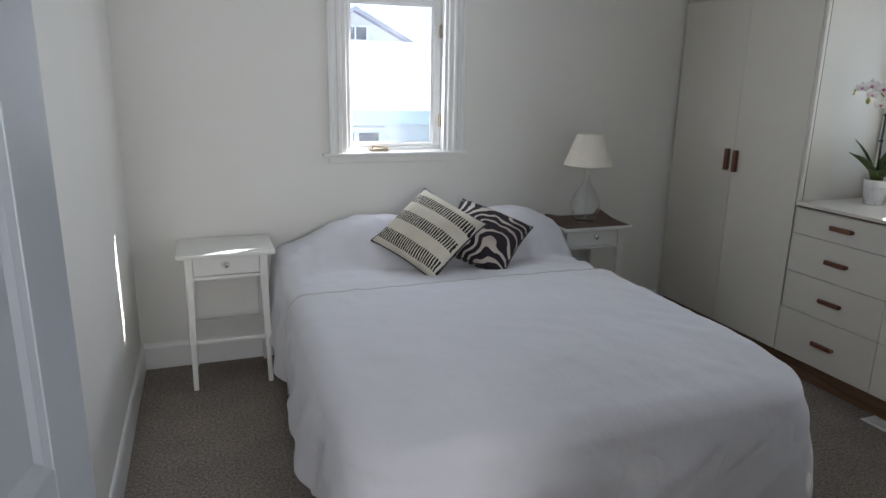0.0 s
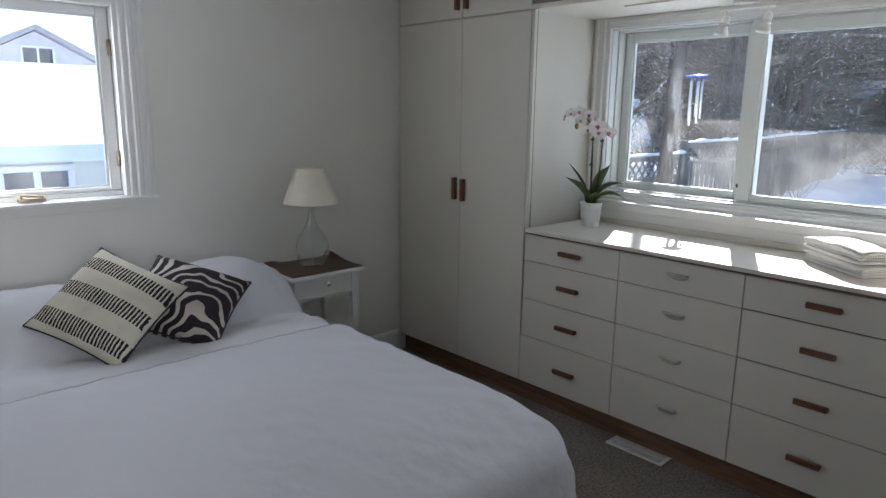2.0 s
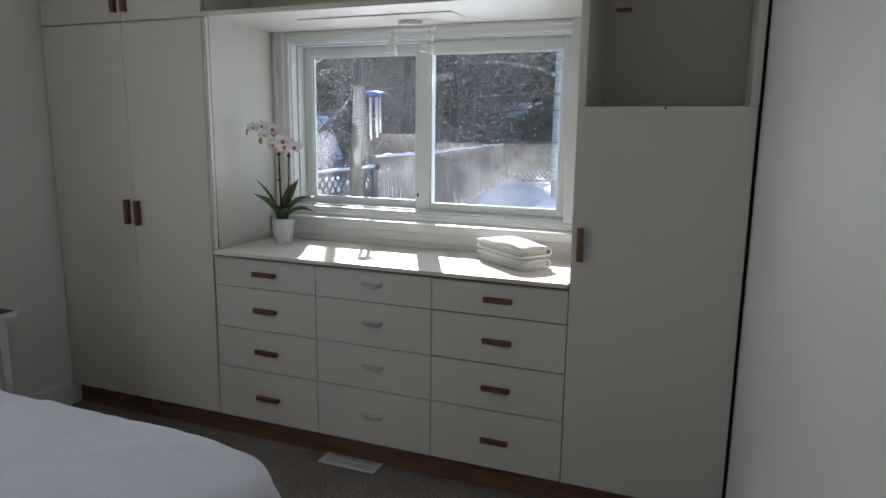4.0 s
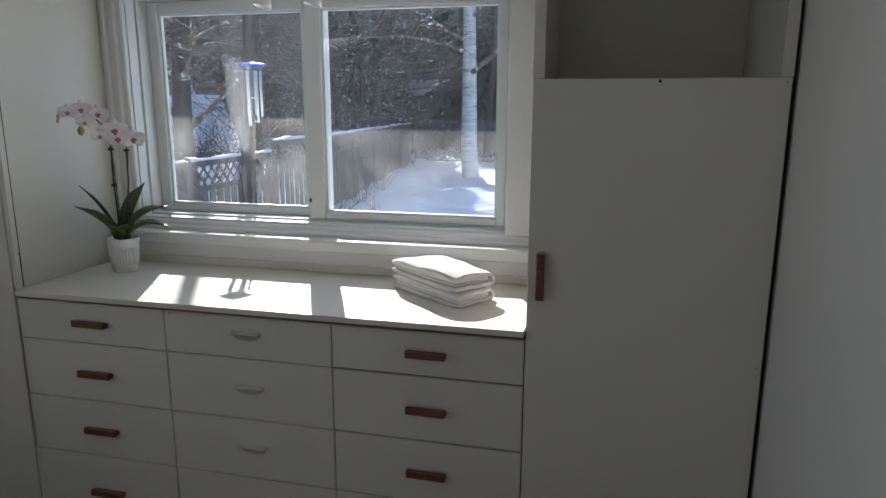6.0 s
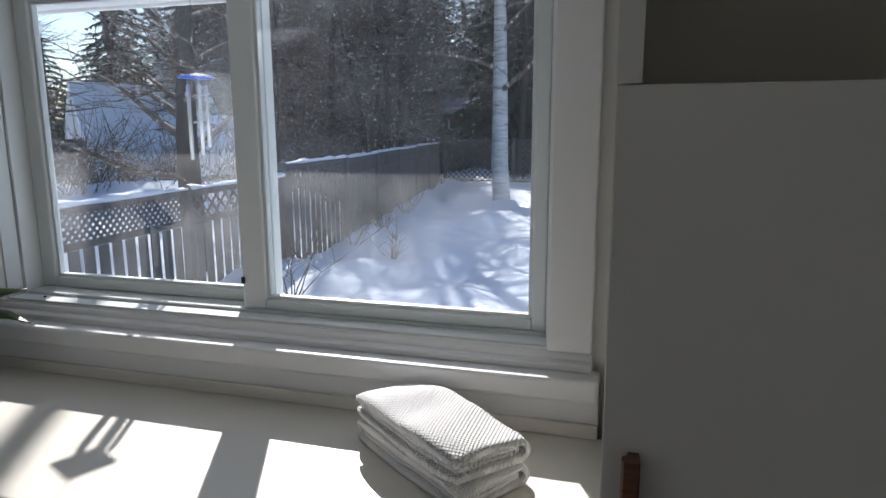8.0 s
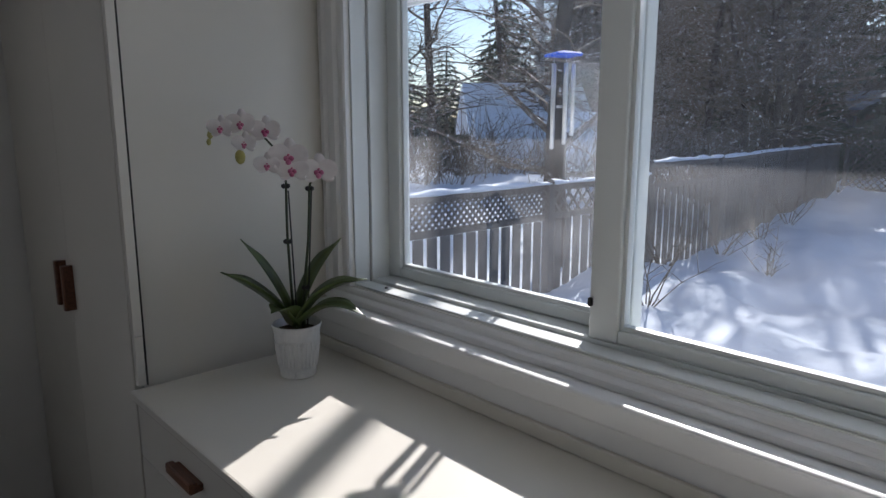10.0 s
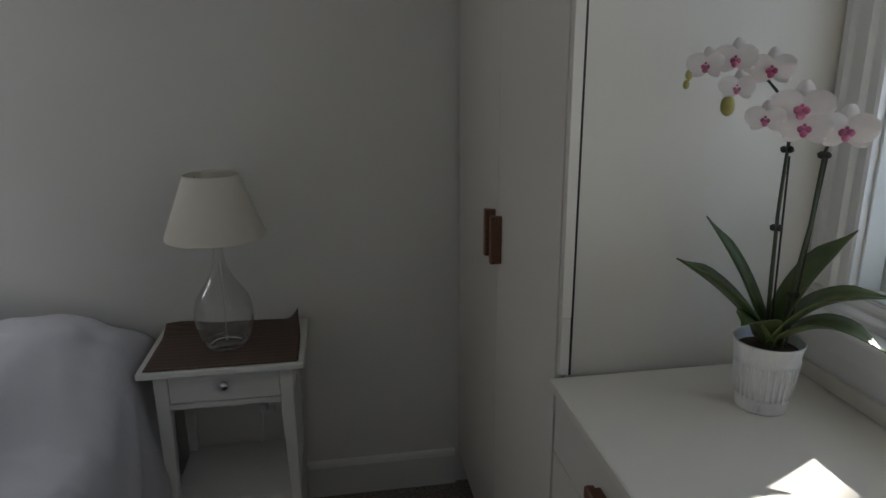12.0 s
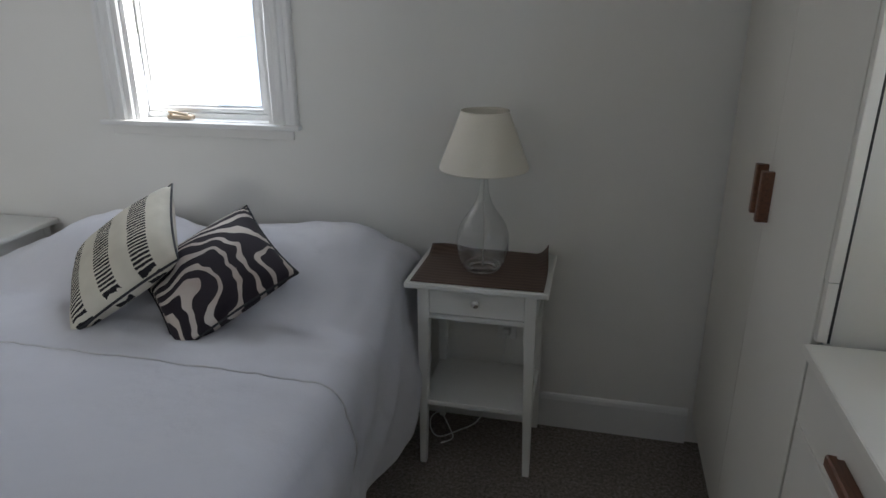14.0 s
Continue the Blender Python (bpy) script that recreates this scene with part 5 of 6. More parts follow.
def snow_height(x, y):
    if 4.2 < x < 30 and -20 < y < 22:
        w = smoothstep(4.2, 6.0, x)
        bank = 0.85 * smoothstep(5.9, 8.4, y) * smoothstep(18.0, 13.0, x)
        return bank + w * (0.20 * noise.noise(Vector((x * 0.5, y * 0.5, 0))) + 0.17 * noise.noise(Vector((x * 1.3, y * 1.3, 4))) + 0.03 * noise.noise(Vector((x * 4, y * 4, 7))))
    return 0.0


def ground():
    bm = bmesh.new()
    xs = [XE + T + 0.002 + 0.22 * i for i in range(60)] + [17 + 0.5 * i for i in range(28)] + [34, 44, 60, 90, 150, 300, 800]
    ys = [-800, -300, -100, -60, -40, -30, -24, -18, -14, -10, -8, -6, -5] + [-4.5 + 0.22 * i for i in range(60)] + [9.2, 10.5, 12, 14, 17, 20, 24, 28, 34, 44, 60, 100, 300, 800]
    grid(bm, len(xs), len(ys), lambda i, j: (xs[i], ys[j], GZ + snow_height(xs[i], ys[j])))
    bm.faces.new([bm.verts.new(p) for p in ((-800, YN + T + 0.002, GZ), (XE + T + 0.001, YN + T + 0.002, GZ), (XE + T + 0.001, 800, GZ), (-800, 800, GZ))])
    bm.faces.new([bm.verts.new(p) for p in ((-800, -800, GZ), (XE + T + 0.001, -800, GZ), (XE + T + 0.001, -1.82, GZ), (-800, -1.82, GZ))])
    bm.faces.new([bm.verts.new(p) for p in ((-800, -1.82, GZ), (XW - T - 0.001, -1.82, GZ), (XW - T - 0.001, YN + T + 0.002, GZ), (-800, YN + T + 0.002, GZ))])
    bm.normal_update()
    for f in bm.faces:
        if f.normal.z < 0:
            f.normal_flip()
    return structure("ground", bm, M_SNOW, "snow-covered back yard ground, shade's blue in its colour", "snow ground", True)


ground()

# the eave over the east window: grooved soffit and fascia
ev = bmesh.new()
yy = -2.0
while yy < 4.1:
    box(ev, XE + T + 0.002, 4.085, yy + 0.003, yy + 0.297, 1.955, 1.967, 0.002, 1)
    yy += 0.30
box(ev, XE + T + 0.002, 4.085, -2.0, 4.1, 1.967, 1.98)
structure("soffit", ev, M_TRIM, "white panelled soffit under the eave", "soffit")
structure("fascia", bx(4.087, 4.11, -2.0, 4.1, 1.945, 2.14, 0.003), M_TRIM, "white fascia board of the eave", "fascia")
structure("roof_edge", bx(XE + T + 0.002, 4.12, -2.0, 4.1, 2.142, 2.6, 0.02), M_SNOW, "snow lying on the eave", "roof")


def wind_chime():
    x, y, z = 3.957, 2.175, 1.678
    wc = thing("wind_chime", (x, y, z), "steel tube wind chime with a blue square top", "wind chime")
    bm = bmesh.new()
    lathe(bm, [(0, 0), (0.058, 0.0), (0.060, 0.006), (0.052, 0.010), (0, 0.018)], 4)
    bm.transform(pose(x, y, z, 0, 0, 20))
    part("top", bm, Mat("blue_glass", (0.02, 0.10, 0.72), 0.25).m, wc, "bright blue square top")
    part("cord", tube(bmesh.new(), [(x, y, z + 0.015), (x, y, 1.955)], 0.001, 5), M_BLACK, wc)
    for k, ln in enumerate((0.20, 0.225, 0.25, 0.235, 0.21)):
        a = 2 * math.pi * k / 5 + 0.3
        px, py = x + 0.032 * math.cos(a), y + 0.032 * math.sin(a)
        b = tube(bmesh.new(), [(px, py, z - 0.022), (px, py, z - 0.022 - ln)], 0.0062, 10)
        tube(b, [(px, py, z), (px, py, z - 0.022)], 0.0006, 4)
        part("tube", b, M_STEEL, wc, "satin steel tube", True)
    part("clapper", lathe(bmesh.new(), [(0, -0.15), (0.016, -0.15), (0.016, -0.142), (0, -0.142)], 16, (x, y, z)), M_STEEL, wc, "round metal clapper")
    part("cord", tube(bmesh.new(), [(x, y, z), (x, y, z - 0.15)], 0.0008, 4), M_BLACK, wc)


wind_chime()


# ---- fences ----
def lattice(bm, a, b, z0, z1, gap=0.075, w=0.034, t=0.008):
    """Crossed diagonal laths between two plan points."""
    a, b = Vector((*a, 0)), Vector((*b, 0))
    L = (b - a).length
    d = (b - a) / L
    nrm = Vector((-d.y, d.x, 0))
    H = z1 - z0
    for sgn in (1, -1):
        c = -H
        while c < L:
            s0, s1 = max(0.0, c), min(L, c + H)
            if s1 - s0 > 0.02:
                if sgn > 0:
                    za, zb = z0 + (s0 - c), z0 + (s1 - c)
                else:
                    za, zb = z1 - (s0 - c), z1 - (s1 - c)
                p, q = a + d * s0, a + d * s1
                o = nrm * (0.005 * sgn)
                wv = Vector((0, 0, w * 0.7))
                vs = []
                for pt, z in ((p, za), (q, zb)):
                    for oo in (-t / 2, t / 2):
                        for ww in (-1, 1):
                            vs.append(bm.verts.new(pt + o + nrm * oo + Vector((0, 0, z)) + wv * ww))
                for f in ((0, 1, 5, 4), (2, 6, 7, 3), (0, 4, 6, 2), (1, 3, 7, 5)):
                    bm.faces.new([vs[i] for i in f])
            c += gap * 1.414
    return bm


PICKET_ME = {}


def board(name, parent_t, m, size, material):
    """A board that shares its mesh with others of its size."""
    if size not in PICKET_ME:
        b = bx(-size[0] / 2, size[0] / 2, -size[1] / 2, size[1] / 2, 0, size[2], 0.004, 1)
        me = bpy.data.meshes.new(name)
        b.to_mesh(me)
        b.free()
        me.materials.append(material)
        PICKET_ME[size] = me
    o = new(name, PICKET_ME[size])
    o.parent = parent_t
    o.matrix_parent_inverse = Matrix.Translation(parent_t.location).inverted()
    o.matrix_basis = m
    return o


def fence_bay(a, b, top, low, label, solid=True, cell=0.12, lath=0.034, drop=0.40):
    """One bay: posts, rails, pickets below and a lattice strip above, a line of snow on the cap."""
    ax, ay = a
    bx_, by_ = b
    L = math.hypot(bx_ - ax, by_ - ay)
    ang = math.degrees(math.atan2(by_ - ay, bx_ - ax))
    f = thing("fence", ((ax + bx_) / 2, (ay + by_) / 2, low), label, "fence", "fence bays")
    M = lambda s, z, off=0.0: pose(ax, ay, z, 0, 0, ang) @ pose(s, off, 0)
    board("post", f, M(0, low), (0.10, 0.10, round(top - low + 0.04, 2)), M_FENCE)
    for z in ((top - 0.04, top - drop) if solid else (top - 0.04, low + 0.1)):
        board("rail", f, M(L / 2, z - 0.03, 0.03), (round(L - 0.1, 2), 0.04, 0.07), M_FENCE)
    if solid:
        n = int(L / 0.185)
        for i in range(n):
            s = 0.10 + (L - 0.2) * (i + 0.5) / n
            board("picket", f, M(s, low - 0.05, random.uniform(-0.004, 0.004)), (0.124, 0.018, round(top - drop - low + 0.02, 2)), M_FENCE)
    lt = lattice(bmesh.new(), (0.05, 0), (L - 0.05, 0), (top - drop + 0.04) if solid else low + 0.12, top - 0.06, cell, lath)
    lt.transform(pose(ax, ay, 0, 0, 0, ang))
    part("lattice", lt, M_FENCE, f)
    if not solid:
        return f
    sn = bmesh.new()
    m_ = 26
    def fn(i, j):
        q = 2 * math.pi * j / 8
        hh = 0.035 + 0.03 * noise.noise(Vector((i * 0.35 + ax * 3, ay, 1)))
        return (0.02 + (L - 0.04) * i / (m_ - 1), 0.06 * math.cos(q), top + 0.012 + max(0.006, hh) * (0.5 + 0.9 * math.sin(q)) * 0.8)
    grid(sn, m_, 9, fn)
    sn.transform(pose(ax, ay, 0, 0, 0, ang))
    part("snow_cap", sn, M_SNOW, f, "ridge of snow on the cap", True)
    return f


def fence_line(x):
    """Plan of the side fence: straight by the house, then veering off."""
    return 5.46 + 0.145 * max(0.0, x - 12.0)


FENCE_X = [3.95, 6.02, 8.12, 10.2, 12.4, 14.6, 16.8, 19.0, 21.2, 23.4]
for k, (xa, xb) in enumerate(zip(FENCE_X, FENCE_X[1:])):
    fence_bay((xa, fence_line(xa)), (xb, fence_line(xb)), 0.84 if k < 3 else 0.99 + 0.012 * (k % 2), GZ - 0.05,
              "weathered grey board fence with fine lattice top, capped with snow" if k == 1 else "weathered grey board fence with wide lattice top, capped with snow",
              cell=0.058 if k == 1 else 0.125, lath=0.026 if k == 1 else 0.030, drop=0.36 if k < 3 else 0.32)
for i in range(8):
    y = 7.1 - 2.4 * i
    fence_bay((24.0, y), (24.0, y - 2.4), 1.1, GZ - 0.05, "far dark lattice fence panel standing in snow", solid=False, cell=0.13, lath=0.034)


# ---- trees ----
def limb(bm, base, way, length, r0, r1, bend, seg, sides, rnd):
    """A tapered, wandering limb; returns its points and ways."""
    p, d = Vector(base), Vector(way).normalized()
    pts, rad = [p.copy()], [r0]
    for i in range(seg):
        d = (d + Vector((rnd.uniform(-bend, bend), rnd.uniform(-bend, bend), rnd.uniform(-bend, bend) * 0.6))).normalized()
        p = p + d * (length / seg)
        pts.append(p.copy())
        rad.append(r0 + (r1 - r0) * (i + 1) / seg)
    tube(bm, pts, rad, sides, cap=False)
    return pts


def bare_tree(seed, h, r, twigs, low=0.25, lean=None):
    """Trunk, limbs and fine twigs of a leafless tree, as two bmeshes round the origin."""
    rnd = random.Random(seed)
    tr, cr = bmesh.new(), bmesh.new()
    trunk = limb(tr, (0, 0, -0.2), (*(lean or (rnd.uniform(-0.05, 0.05), rnd.uniform(-0.05, 0.05))), 1), h, r, r * 0.18, 0.06, 10, 7, rnd)
    for k in range(twigs):
        t = low + (0.97 - low) * (k + rnd.random()) / twigs
        i = min(len(trunk) - 2, int(t * (len(trunk) - 1)))
        p = trunk[i].lerp(trunk[i + 1], t * (len(trunk) - 1) - i)
        a = rnd.uniform(0, 2 * math.pi)
        ln = h * (0.34 * (1 - t) + 0.08) * rnd.uniform(0.7, 1.3)
        lp = limb(cr, p, (math.cos(a), math.sin(a), rnd.uniform(0.1, 0.9)), ln, r * 0.32 * (1 - t) + 0.012, 0.006, 0.34, 7, 4, rnd)
        for q in range(8):
            j = rnd.randint(1, len(lp) - 2)
            b = rnd.uniform(0, 2 * math.pi)
            sp = limb(cr, lp[j], (math.cos(b), math.sin(b), rnd.uniform(-0.3, 0.7)), ln * rnd.uniform(0.25, 0.5), 0.010, 0.004, 0.3, 4, 3, rnd)
            for w in range(4):
                c = rnd.uniform(0, 2 * math.pi)
                limb(cr, sp[rnd.randint(1, 3)], (math.cos(c), math.sin(c), rnd.uniform(-0.3, 0.5)), ln * rnd.uniform(0.12, 0.25), 0.006, 0.003, 0.3, 2, 3, rnd)
    return tr, cr


def make_tree(name, at, seed, h, r, twigs, material, label, low=0.25, group="bare trees behind the fence", lean=None):
    t = thing(name, at, label, "tree", group)
    tr, cr = bare_tree(seed, h, r, twigs, low, lean)
    for nm, b, mt in (("trunk", tr, material), ("crown", cr, M_TWIG)):
        b.transform(Matrix.Translation(at))
        part(nm, b, mt, t, "", True)
    return t


def spruce(name, at, seed, h, w):
    """A conifer: trunk and whorls of drooping, ragged boughs."""
    rnd = random.Random(seed)
    t = thing(name, at, "dark green spruce, dusted with a little snow", "tree", "evergreens behind the fence")
    tr, cr = bmesh.new(), bmesh.new()
    limb(tr, (0, 0, -0.2), (0, 0, 1), h, w * 0.07, 0.02, 0.01, 8, 7, rnd)
    z = h * 0.06
    while z < h * 0.98:
        f = 1 - z / h
        n = int(7 + 9 * f)
        for k in range(n):
            a = 2 * math.pi * (k + rnd.random()) / n
            ln = w * (0.12 + 0.88 * f) * rnd.uniform(0.7, 1.1)
            d = Vector((math.cos(a), math.sin(a), 0))
            s = Vector((-d.y, d.x, 0))
            m = max(4, int(ln / 0.16))
            for i in range(m):
                u = (i + 0.5) / m
                c = d * (ln * u) + Vector((0, 0, z + 0.10 * ln - 0.45 * ln * u ** 1.5))
                wd = 0.26 * ln * (1 - u * 0.75) + 0.05
                for sg in (-1, 1):
                    tip = c + s * (sg * wd * rnd.uniform(0.7, 1.2)) + d * (0.14 * ln) + Vector((0, 0, -0.10 * ln * rnd.uniform(0.4, 1.6)))
                    e1, e2 = c - d * (0.05 * ln + 0.02), c + d * (0.07 * ln + 0.02) + Vector((0, 0, rnd.uniform(-0.03, 0.03)))
                    bm_f = (cr.verts.new(e1), cr.verts.new(e2), cr.verts.new(tip))
                    cr.faces.new(bm_f)
                    cr.faces.new((cr.verts.new(e2), cr.verts.new(tip + d * 0.06 * ln), cr.verts.new(tip - Vector((0, 0, 0.08 * ln + 0.03)))))
        z += h * 0.035 + 0.05 * f
    for nm, b, mt in (("trunk", tr, M_BARK), ("crown", cr, M_NEEDLE)):
        b.transform(Matrix.Translation(at))
        part(nm, b, mt, t)
    return t


birch = make_tree("birch_tree", (18.4, 3.97, GZ), 5, 11.5, 0.24, 22, M_BIRCH, "tall white-barked birch standing in the snowy yard", 0.22, "yard trees")


def clear_height(px, py):
    """The height that trees stay under where the low sun comes in over them."""
    c = py - 0.482 * px
    return 1.0 + 0.50 * (px - 3.4) / 0.9 if -1.7 < c < 11.5 else 99.0


make_tree("bare_tree", (8.06, 4.64, GZ), 61, 7.2, 0.100, 12, M_BARK, "dark leafless tree close inside the fence", 0.80, "yard trees", (0.0, -0.038))
make_tree("bare_tree", (8.95, 5.95, GZ), 64, 6.5, 0.17, 26, M_BARK, "dark leafless tree just behind the fence, branching low", 0.22)
make_tree("bare_tree", (10.6, 10.9, GZ + 0.3), 71, 7.5, 0.11, 26, M_BARK, "leafless grey-brown tree with fine snowy twigs", 0.2)
make_tree("bare_tree", (12.2, 11.9, GZ + 0.3), 73, 8.0, 0.12, 26, M_BARK, "leafless grey-brown tree with fine snowy twigs", 0.2)
make_tree("birch_tree", (17.4, 13.1, GZ), 66, 11.0, 0.20, 20, M_BIRCH, "pale birch in the woods behind the fence", 0.25)
rnd = random.Random(3)
proto = [make_tree("bare_tree", (20.0 + 2.0 * i, 7.6 + 0.6 * i, GZ), 20 + i, 8.0 + i, 0.10 + 0.03 * i, 30, M_BARK, "leafless grey-brown tree with fine snowy twigs", 0.10 + 0.04 * i) for i in range(4)]
spr = [spruce("spruce_tree", (27.0, 23.0, GZ), 1, 10.3, 2.4), spruce("spruce_tree", (29.5, 20.0, GZ), 2, 11.8, 2.7)]
places = []
for i in range(120):
    # woods: behind the side fence and behind the back fence
    if i < 30:
        px, py = rnd.uniform(7, 26), rnd.uniform(6.8, 14)
        if abs(py - px * 0.95) < 1.2 and px < 12:
            continue
    else:
        px, py = rnd.uniform(25.5, 48), rnd.uniform(-14, 24)
    # open lines of sight to the cabin and to the shed
    if px < 34 and abs(py - 0.8 - 0.276 * (px - 2.3)) < 1.1:
        continue
    if px < 19 and abs(py - 0.8 - 0.895 * (px - 2.3)) < 1.3:
        continue
    places.append((px, py))
for i, (px, py) in enumerate(places):
    src = proto[i % 4]
    sc = min(rnd.uniform(0.8, 1.35), clear_height(px, py) / (9.2 + i % 4))
    c = copy_thing(src, pose(px, py, GZ, 0, 0, rnd.uniform(0, 360)))
    c.scale = (sc, sc, sc * rnd.uniform(0.9, 1.2))
NEAR_SPRUCE = [(51.6, 30, 6.7), (47.1, 29, 5.4), (55.5, 26, 5.5), (43.6, 33, 6.2)]    # heading, distance, height
pine = make_tree("pine_tree", (27.0, 5.0, GZ), 90, 12.0, 0.17, 14, M_BARK, "tall dark pine trunk with a few bare boughs", 0.35, "dark trunks in the woods")
for i in range(30):
    px, py = rnd.uniform(25.5, 42), -9 + 25 * (i + rnd.random()) / 30
    if abs(py - 0.8 - 0.276 * (px - 2.3)) < 0.9:
        py += 2.0
    c = copy_thing(pine, pose(px, py, GZ, 0, 0, rnd.uniform(0, 360)))
    sc = min(rnd.uniform(0.8, 1.2), clear_height(px, py) / 12.0)
    c.scale = (sc * rnd.uniform(0.7, 1.3), sc * rnd.uniform(0.7, 1.3), sc)
for i in range(46):
    if i < len(NEAR_SPRUCE):
        hd, ds_ = radians(NEAR_SPRUCE[i][0]), NEAR_SPRUCE[i][1]
        px, py = 2.3 + ds_ * math.cos(hd), 0.8 + ds_ * math.sin(hd)
    elif i < 14:
        px, py = rnd.uniform(30, 44), rnd.uniform(-16, 26)
    elif i < 20:
        px = rnd.uniform(27, 33)
        py = 0.482 * px - rnd.uniform(4.4, 12)
    else:
        px, py = rnd.uniform(48, 66), -26 + 66 * (i - 20) / 26
    if px < 35 and abs(py - 0.8 - 0.276 * (px - 2.3)) < 3.2:
        py -= 7.0
    c = copy_thing(spr[i % 2], pose(px, py, GZ, 0, 0, rnd.uniform(0, 360)))
    sc = min(rnd.uniform(0.8, 1.4) * (1.5 if i >= 20 else 1.0), clear_height(px, py) / (10.3 if i % 2 == 0 else 11.8))
    if i < len(NEAR_SPRUCE):
        sc = NEAR_SPRUCE[i][2] / (10.3 if i % 2 == 0 else 11.8)
    wide = 1.75 if i < len(NEAR_SPRUCE) else 1.0
    c.scale = (sc * wide, sc * wide, sc)

# spruces that shade the yard from the low sun
for px, c0, sc in ((25.6, -2.4, 1.0), (28.4, -2.8, 1.1), (31.5, -3.2, 1.2), (33.5, -4.4, 1.2), (36.0, -2.3, 1.3)):
    c = copy_thing(spr[0], pose(px, 0.482 * px + c0, GZ, 0, 0, 40 * px))
    c.scale = (sc, sc, sc)

# undergrowth between fence and woods
us = bmesh.new()
for i in range(230):
    if 70 <= i < 150 and i % 2:
        continue
    if i >= 150:
        b = (rnd.uniform(7.0, 15), rnd.uniform(9.0, 12.0), GZ + 0.3)
    elif i < 70:
        b = (rnd.uniform(11, 23), rnd.uniform(6.8, 9.5), GZ)
    else:
        b = (rnd.uniform(24.6, 32), rnd.uniform(-12, 10), GZ)
        if abs(b[1] - 0.8 - 0.276 * (b[0] - 2.3)) < 1.6:
            b = (b[0], b[1] - 4.0, GZ)
    for k in range(7):
        a = rnd.uniform(0, 6.28)
        lp = limb(us, b, (0.5 * math.cos(a), 0.5 * math.sin(a), 1), rnd.uniform(0.8, 2.4), 0.012, 0.004, 0.25, 4, 3, rnd)
        for w in range(2):
            c = rnd.uniform(0, 6.28)
            limb(us, lp[rnd.randint(1, 3)], (math.cos(c), math.sin(c), 0.6), rnd.uniform(0.3, 0.9), 0.007, 0.003, 0.3, 2, 3, rnd)
tagged(mesh_object("undergrowth", us, M_TWIG), "tangle of bare brown brush along the fence", "brush", kind="stuff")

# bare shrubs in the yard and along the fence
for (sx, sy, hh, sd) in ((8.2, 4.25, 0.75, 11), (11.4, 4.3, 0.6, 12), (9.9, 5.0, 1.0, 13), (11.6, 5.05, 1.1, 14), (13.6, 5.3, 1.2, 15), (16.0, 5.7, 1.2, 16)):
    sh = bmesh.new()
    rs = random.Random(sd)
    for k in range(7):
        a = rs.uniform(0, 6.28)
        lp = limb(sh, (0, 0, -0.1), (0.7 * math.cos(a), 0.7 * math.sin(a), 1), hh * rs.uniform(0.8, 1.4), 0.010, 0.003, 0.25, 5, 4, rs)
        for w in range(4):
            c = rs.uniform(0, 6.28)
            limb(sh, lp[rs.randint(1, 4)], (math.cos(c), math.sin(c), 0.8), hh * 0.4, 0.005, 0.002, 0.3, 3, 3, rs)
    sh.transform(Matrix.Translation((sx, sy, GZ + snow_height(sx, sy))))
    tagged(mesh_object("shrub", sh, M_BARK), "small leafless shrub poking out of the snow", "shrub", "yard shrubs")


# ---- sheds and houses ----
def siding_mat(name, c, board_h=0.12):
    m = Mat(name, c, 0.6)
    v = m.coords()
    m.color(m.ramp(m.noise(v, 3, 4), [(0.3, mix2(c, 0.85)), (0.7, c)]))
    return m.m


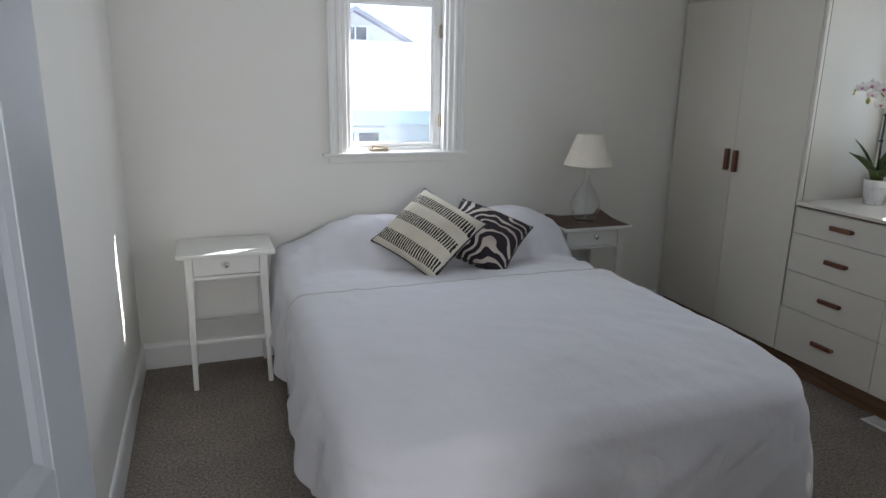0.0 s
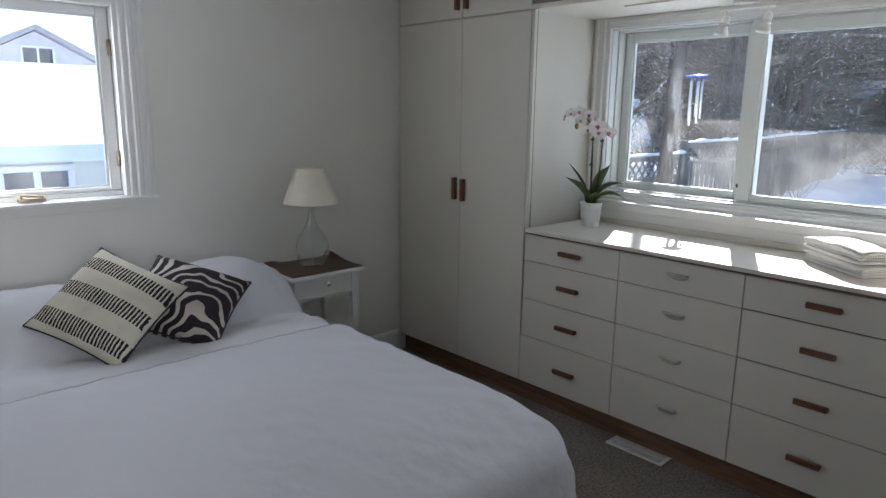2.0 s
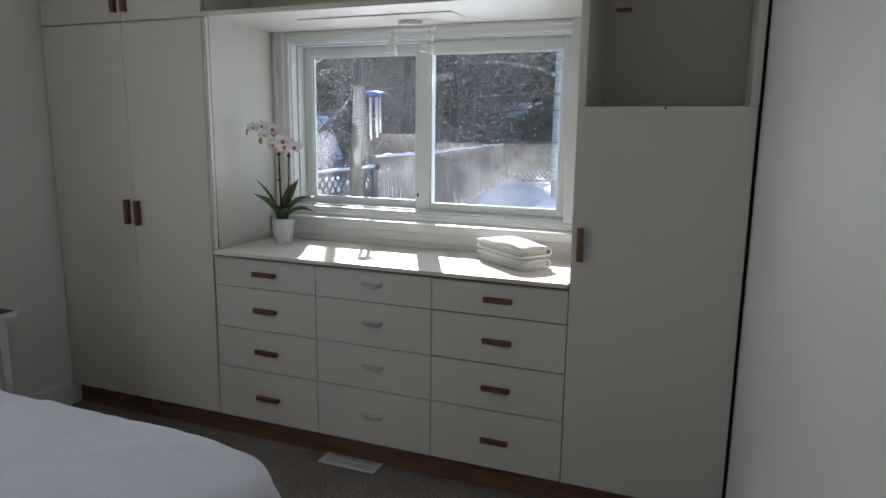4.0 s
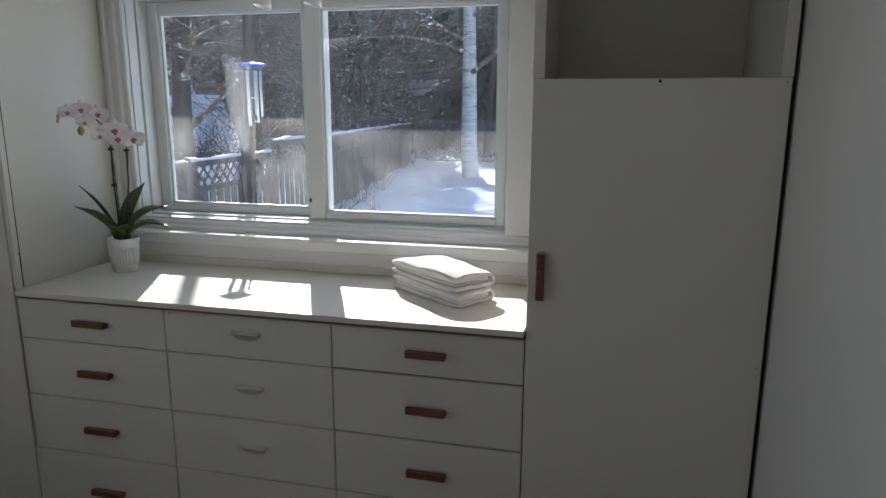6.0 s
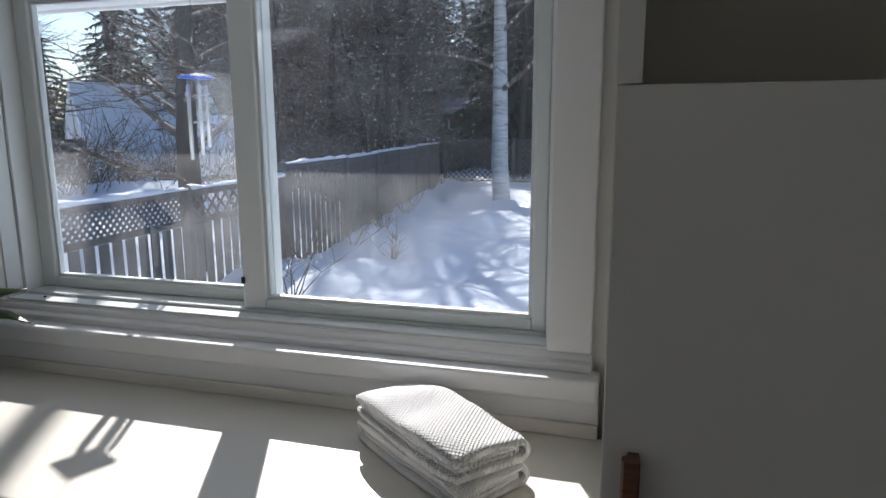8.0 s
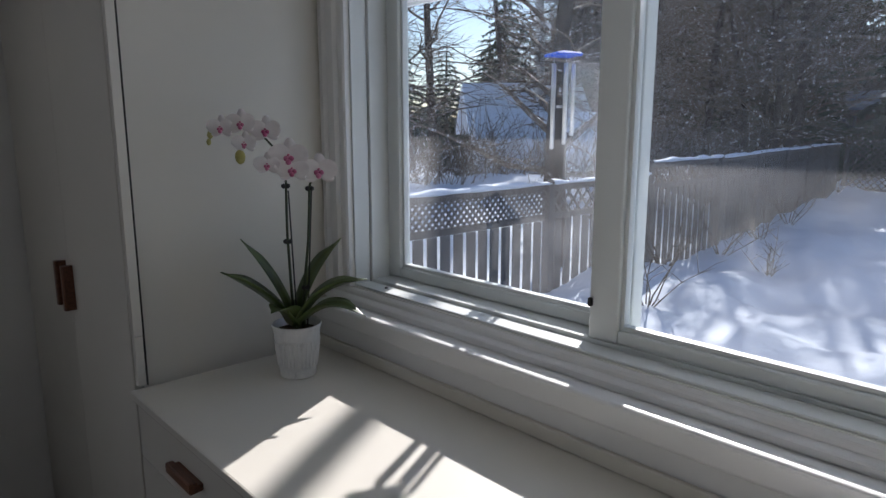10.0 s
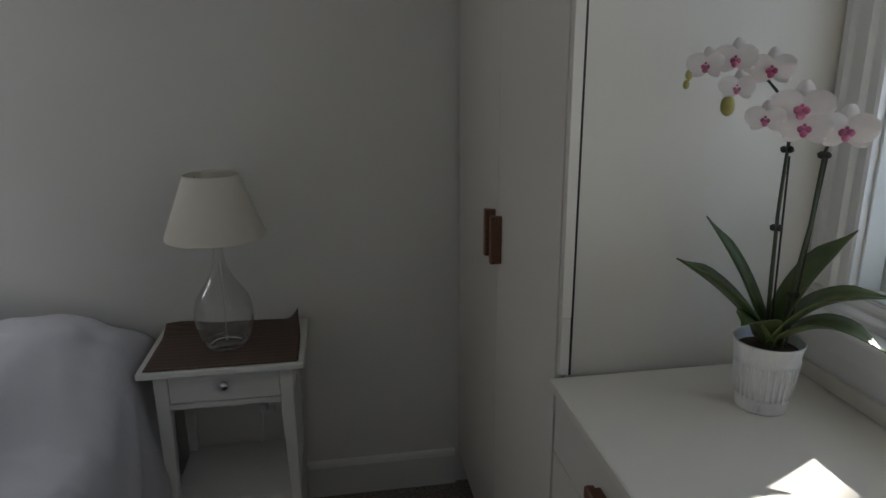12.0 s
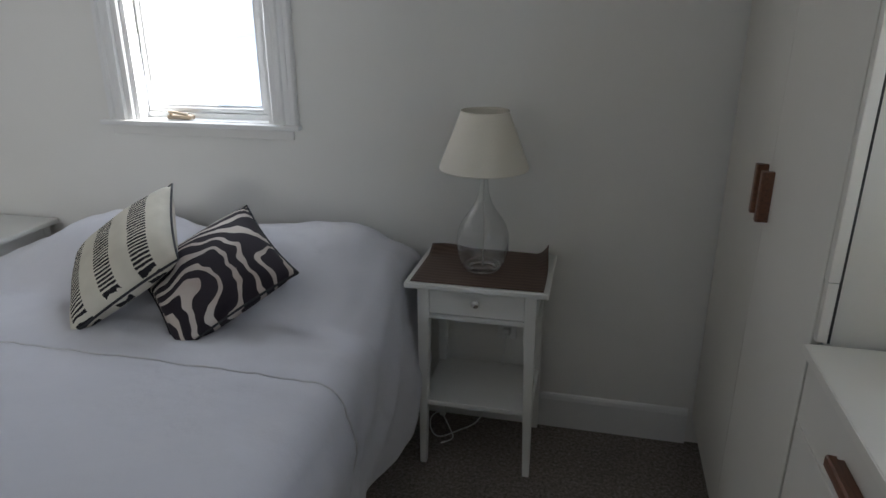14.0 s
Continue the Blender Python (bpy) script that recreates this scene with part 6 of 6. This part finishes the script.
def house(name, cx, cy, w, d, zw, zr, ang, wall_m, label, windows=(), base=GZ, eave=0.35, snow=True, ridge_along=True):
    """A gabled house: walls, two roof slabs with snow, windows on the front (the -y side in its own frame)."""
    hs = thing(name, (cx, cy, base), label, "house")
    turn = pose(cx, cy, 0, 0, 0, ang)
    b = bmesh.new()
    hw, hd = w / 2, d / 2
    if ridge_along:      # ridge along x: the front is an eave side
        prof = [(-hd, base), (hd, base), (hd, zw), (0, zr), (-hd, zw)]
        l = [b.verts.new((-hw, y, z)) for y, z in prof]
        r = [b.verts.new((hw, y, z)) for y, z in prof]
    else:
        prof = [(-hw, base), (hw, base), (hw, zw), (0, zr), (-hw, zw)]
        l = [b.verts.new((x, -hd, z)) for x, z in prof]
        r = [b.verts.new((x, hd, z)) for x, z in prof]
    b.faces.new(l); b.faces.new(r[::-1])
    for i in range(5):
        j = (i + 1) % 5
        b.faces.new((l[i], r[i], r[j], l[j]))
    bmesh.ops.recalc_face_normals(b, faces=b.faces[:])
    b.transform(turn)
    part("wall", b, wall_m, hs)
    half = hd if ridge_along else hw
    sl = (zr - zw) / half
    for s in (-1, 1):
        q = bmesh.new()
        o = half + eave
        a, c = (0, zr + 0.05), (s * o, zr - sl * o + 0.05)
        ln = (hw if ridge_along else hd) + eave
        t = 0.22
        pts = []
        for e in (-ln, ln):
            for (u, z) in (a, c, (c[0], c[1] + t), (0, a[1] + t)):
                pts.append(q.verts.new((e, u, z) if ridge_along else (u, e, z)))
        for f in ((0, 1, 2, 3), (7, 6, 5, 4), (0, 4, 5, 1), (1, 5, 6, 2), (2, 6, 7, 3), (3, 7, 4, 0)):
            q.faces.new([pts[i] for i in f])
        bmesh.ops.recalc_face_normals(q, faces=q.faces[:])
        q.transform(turn)
        part("roof", q, M_SNOW if snow else M_ROOF, hs, "thick snow on the roof" if snow else "grey shingled roof")
    for (u, z, ww, wh) in windows:
        fr = bmesh.new()
        y = -hd
        box(fr, u - ww / 2 - 0.09, u + ww / 2 + 0.09, y - 0.06, y - 0.001, z - 0.09, z, 0.01)
        box(fr, u - ww / 2 - 0.09, u + ww / 2 + 0.09, y - 0.06, y - 0.001, z + wh, z + wh + 0.09, 0.01)
        for x in (u - ww / 2 - 0.09, u - 0.04, u + ww / 2):
            box(fr, x, x + 0.09, y - 0.055, y - 0.001, z, z + wh, 0.01)
        fr.transform(turn)
        wn_ = part("window", fr, M_TRIM, hs, "white framed window")
        g = bx(u - ww / 2, u + ww / 2, y - 0.02, y - 0.002, z, z + wh)
        g.transform(turn)
        part("pane", g, M_WGLASS, wn_, "dark pane")
    return hs


M_ROOF = siding_mat("shingles", (0.46, 0.43, 0.44))
M_WGLASS = Mat("dark_window", (0.05, 0.06, 0.08), 0.1).m
M_YELLOW = siding_mat("pale_yellow_siding", (0.84, 0.82, 0.74))
M_GREY = siding_mat("grey_pink_siding", (0.64, 0.62, 0.65))
M_BROWN = siding_mat("brown_siding", (0.12, 0.07, 0.05))

# seen through the small window: a low garage under snow, a gabled house behind it
house("garage", 5.4, 14.5, 8.0, 8.0, 0.80, 1.95, 0, M_YELLOW, "low pale yellow garage under a broad snowy roof", ((-3.13, 0.30, 0.75, 0.30),), base=GZ)
house("gabled_house", 7.85, 40.5, 6.6, 9.0, 3.0, 4.75, 0, M_GREY, "grey gabled house with white trim and a paired window", ((0.05, 3.36, 1.2, 0.64),), snow=False, ridge_along=False, eave=0.5)
# an added slope beside the garage, sunlit white behind the small window
sb_ = bmesh.new()
grid(sb_, 40, 36, lambda i, j: (-18 + 19 * i / 39, 5.5 + 13 * j / 35, GZ - 0.05 + smoothstep(5.6, 14.5, 5.5 + 13 * j / 35) * smoothstep(0.9, -1.5, -18 + 19 * i / 39) * (2.5 + 0.25 * noise.noise(Vector((i * 0.22, j * 0.22, 2))))))
structure("snow_backdrop", sb_, M_SNOW, "added snow slope that fills the small window's view with white", "snow")
# seen through the wide window: a shed beyond the side fence, a small cabin in the woods
house("shed", 17.4, 13.8, 2.8, 2.6, 1.45, 2.45, -38, M_BROWN, "brown shed beyond the fence under thick snow")
house("lean_to", 14.9, 11.0, 2.6, 1.9, 0.75, 1.55, -42, M_BROWN, "low lean-to buried under bluish snow")
house("cabin", 34.0, 9.5, 2.2, 2.4, 2.2, 2.65, -105, M_BROWN, "small dark cabin in the woods with a snowy roof", ((0.1, 1.3, 0.5, 0.5),))
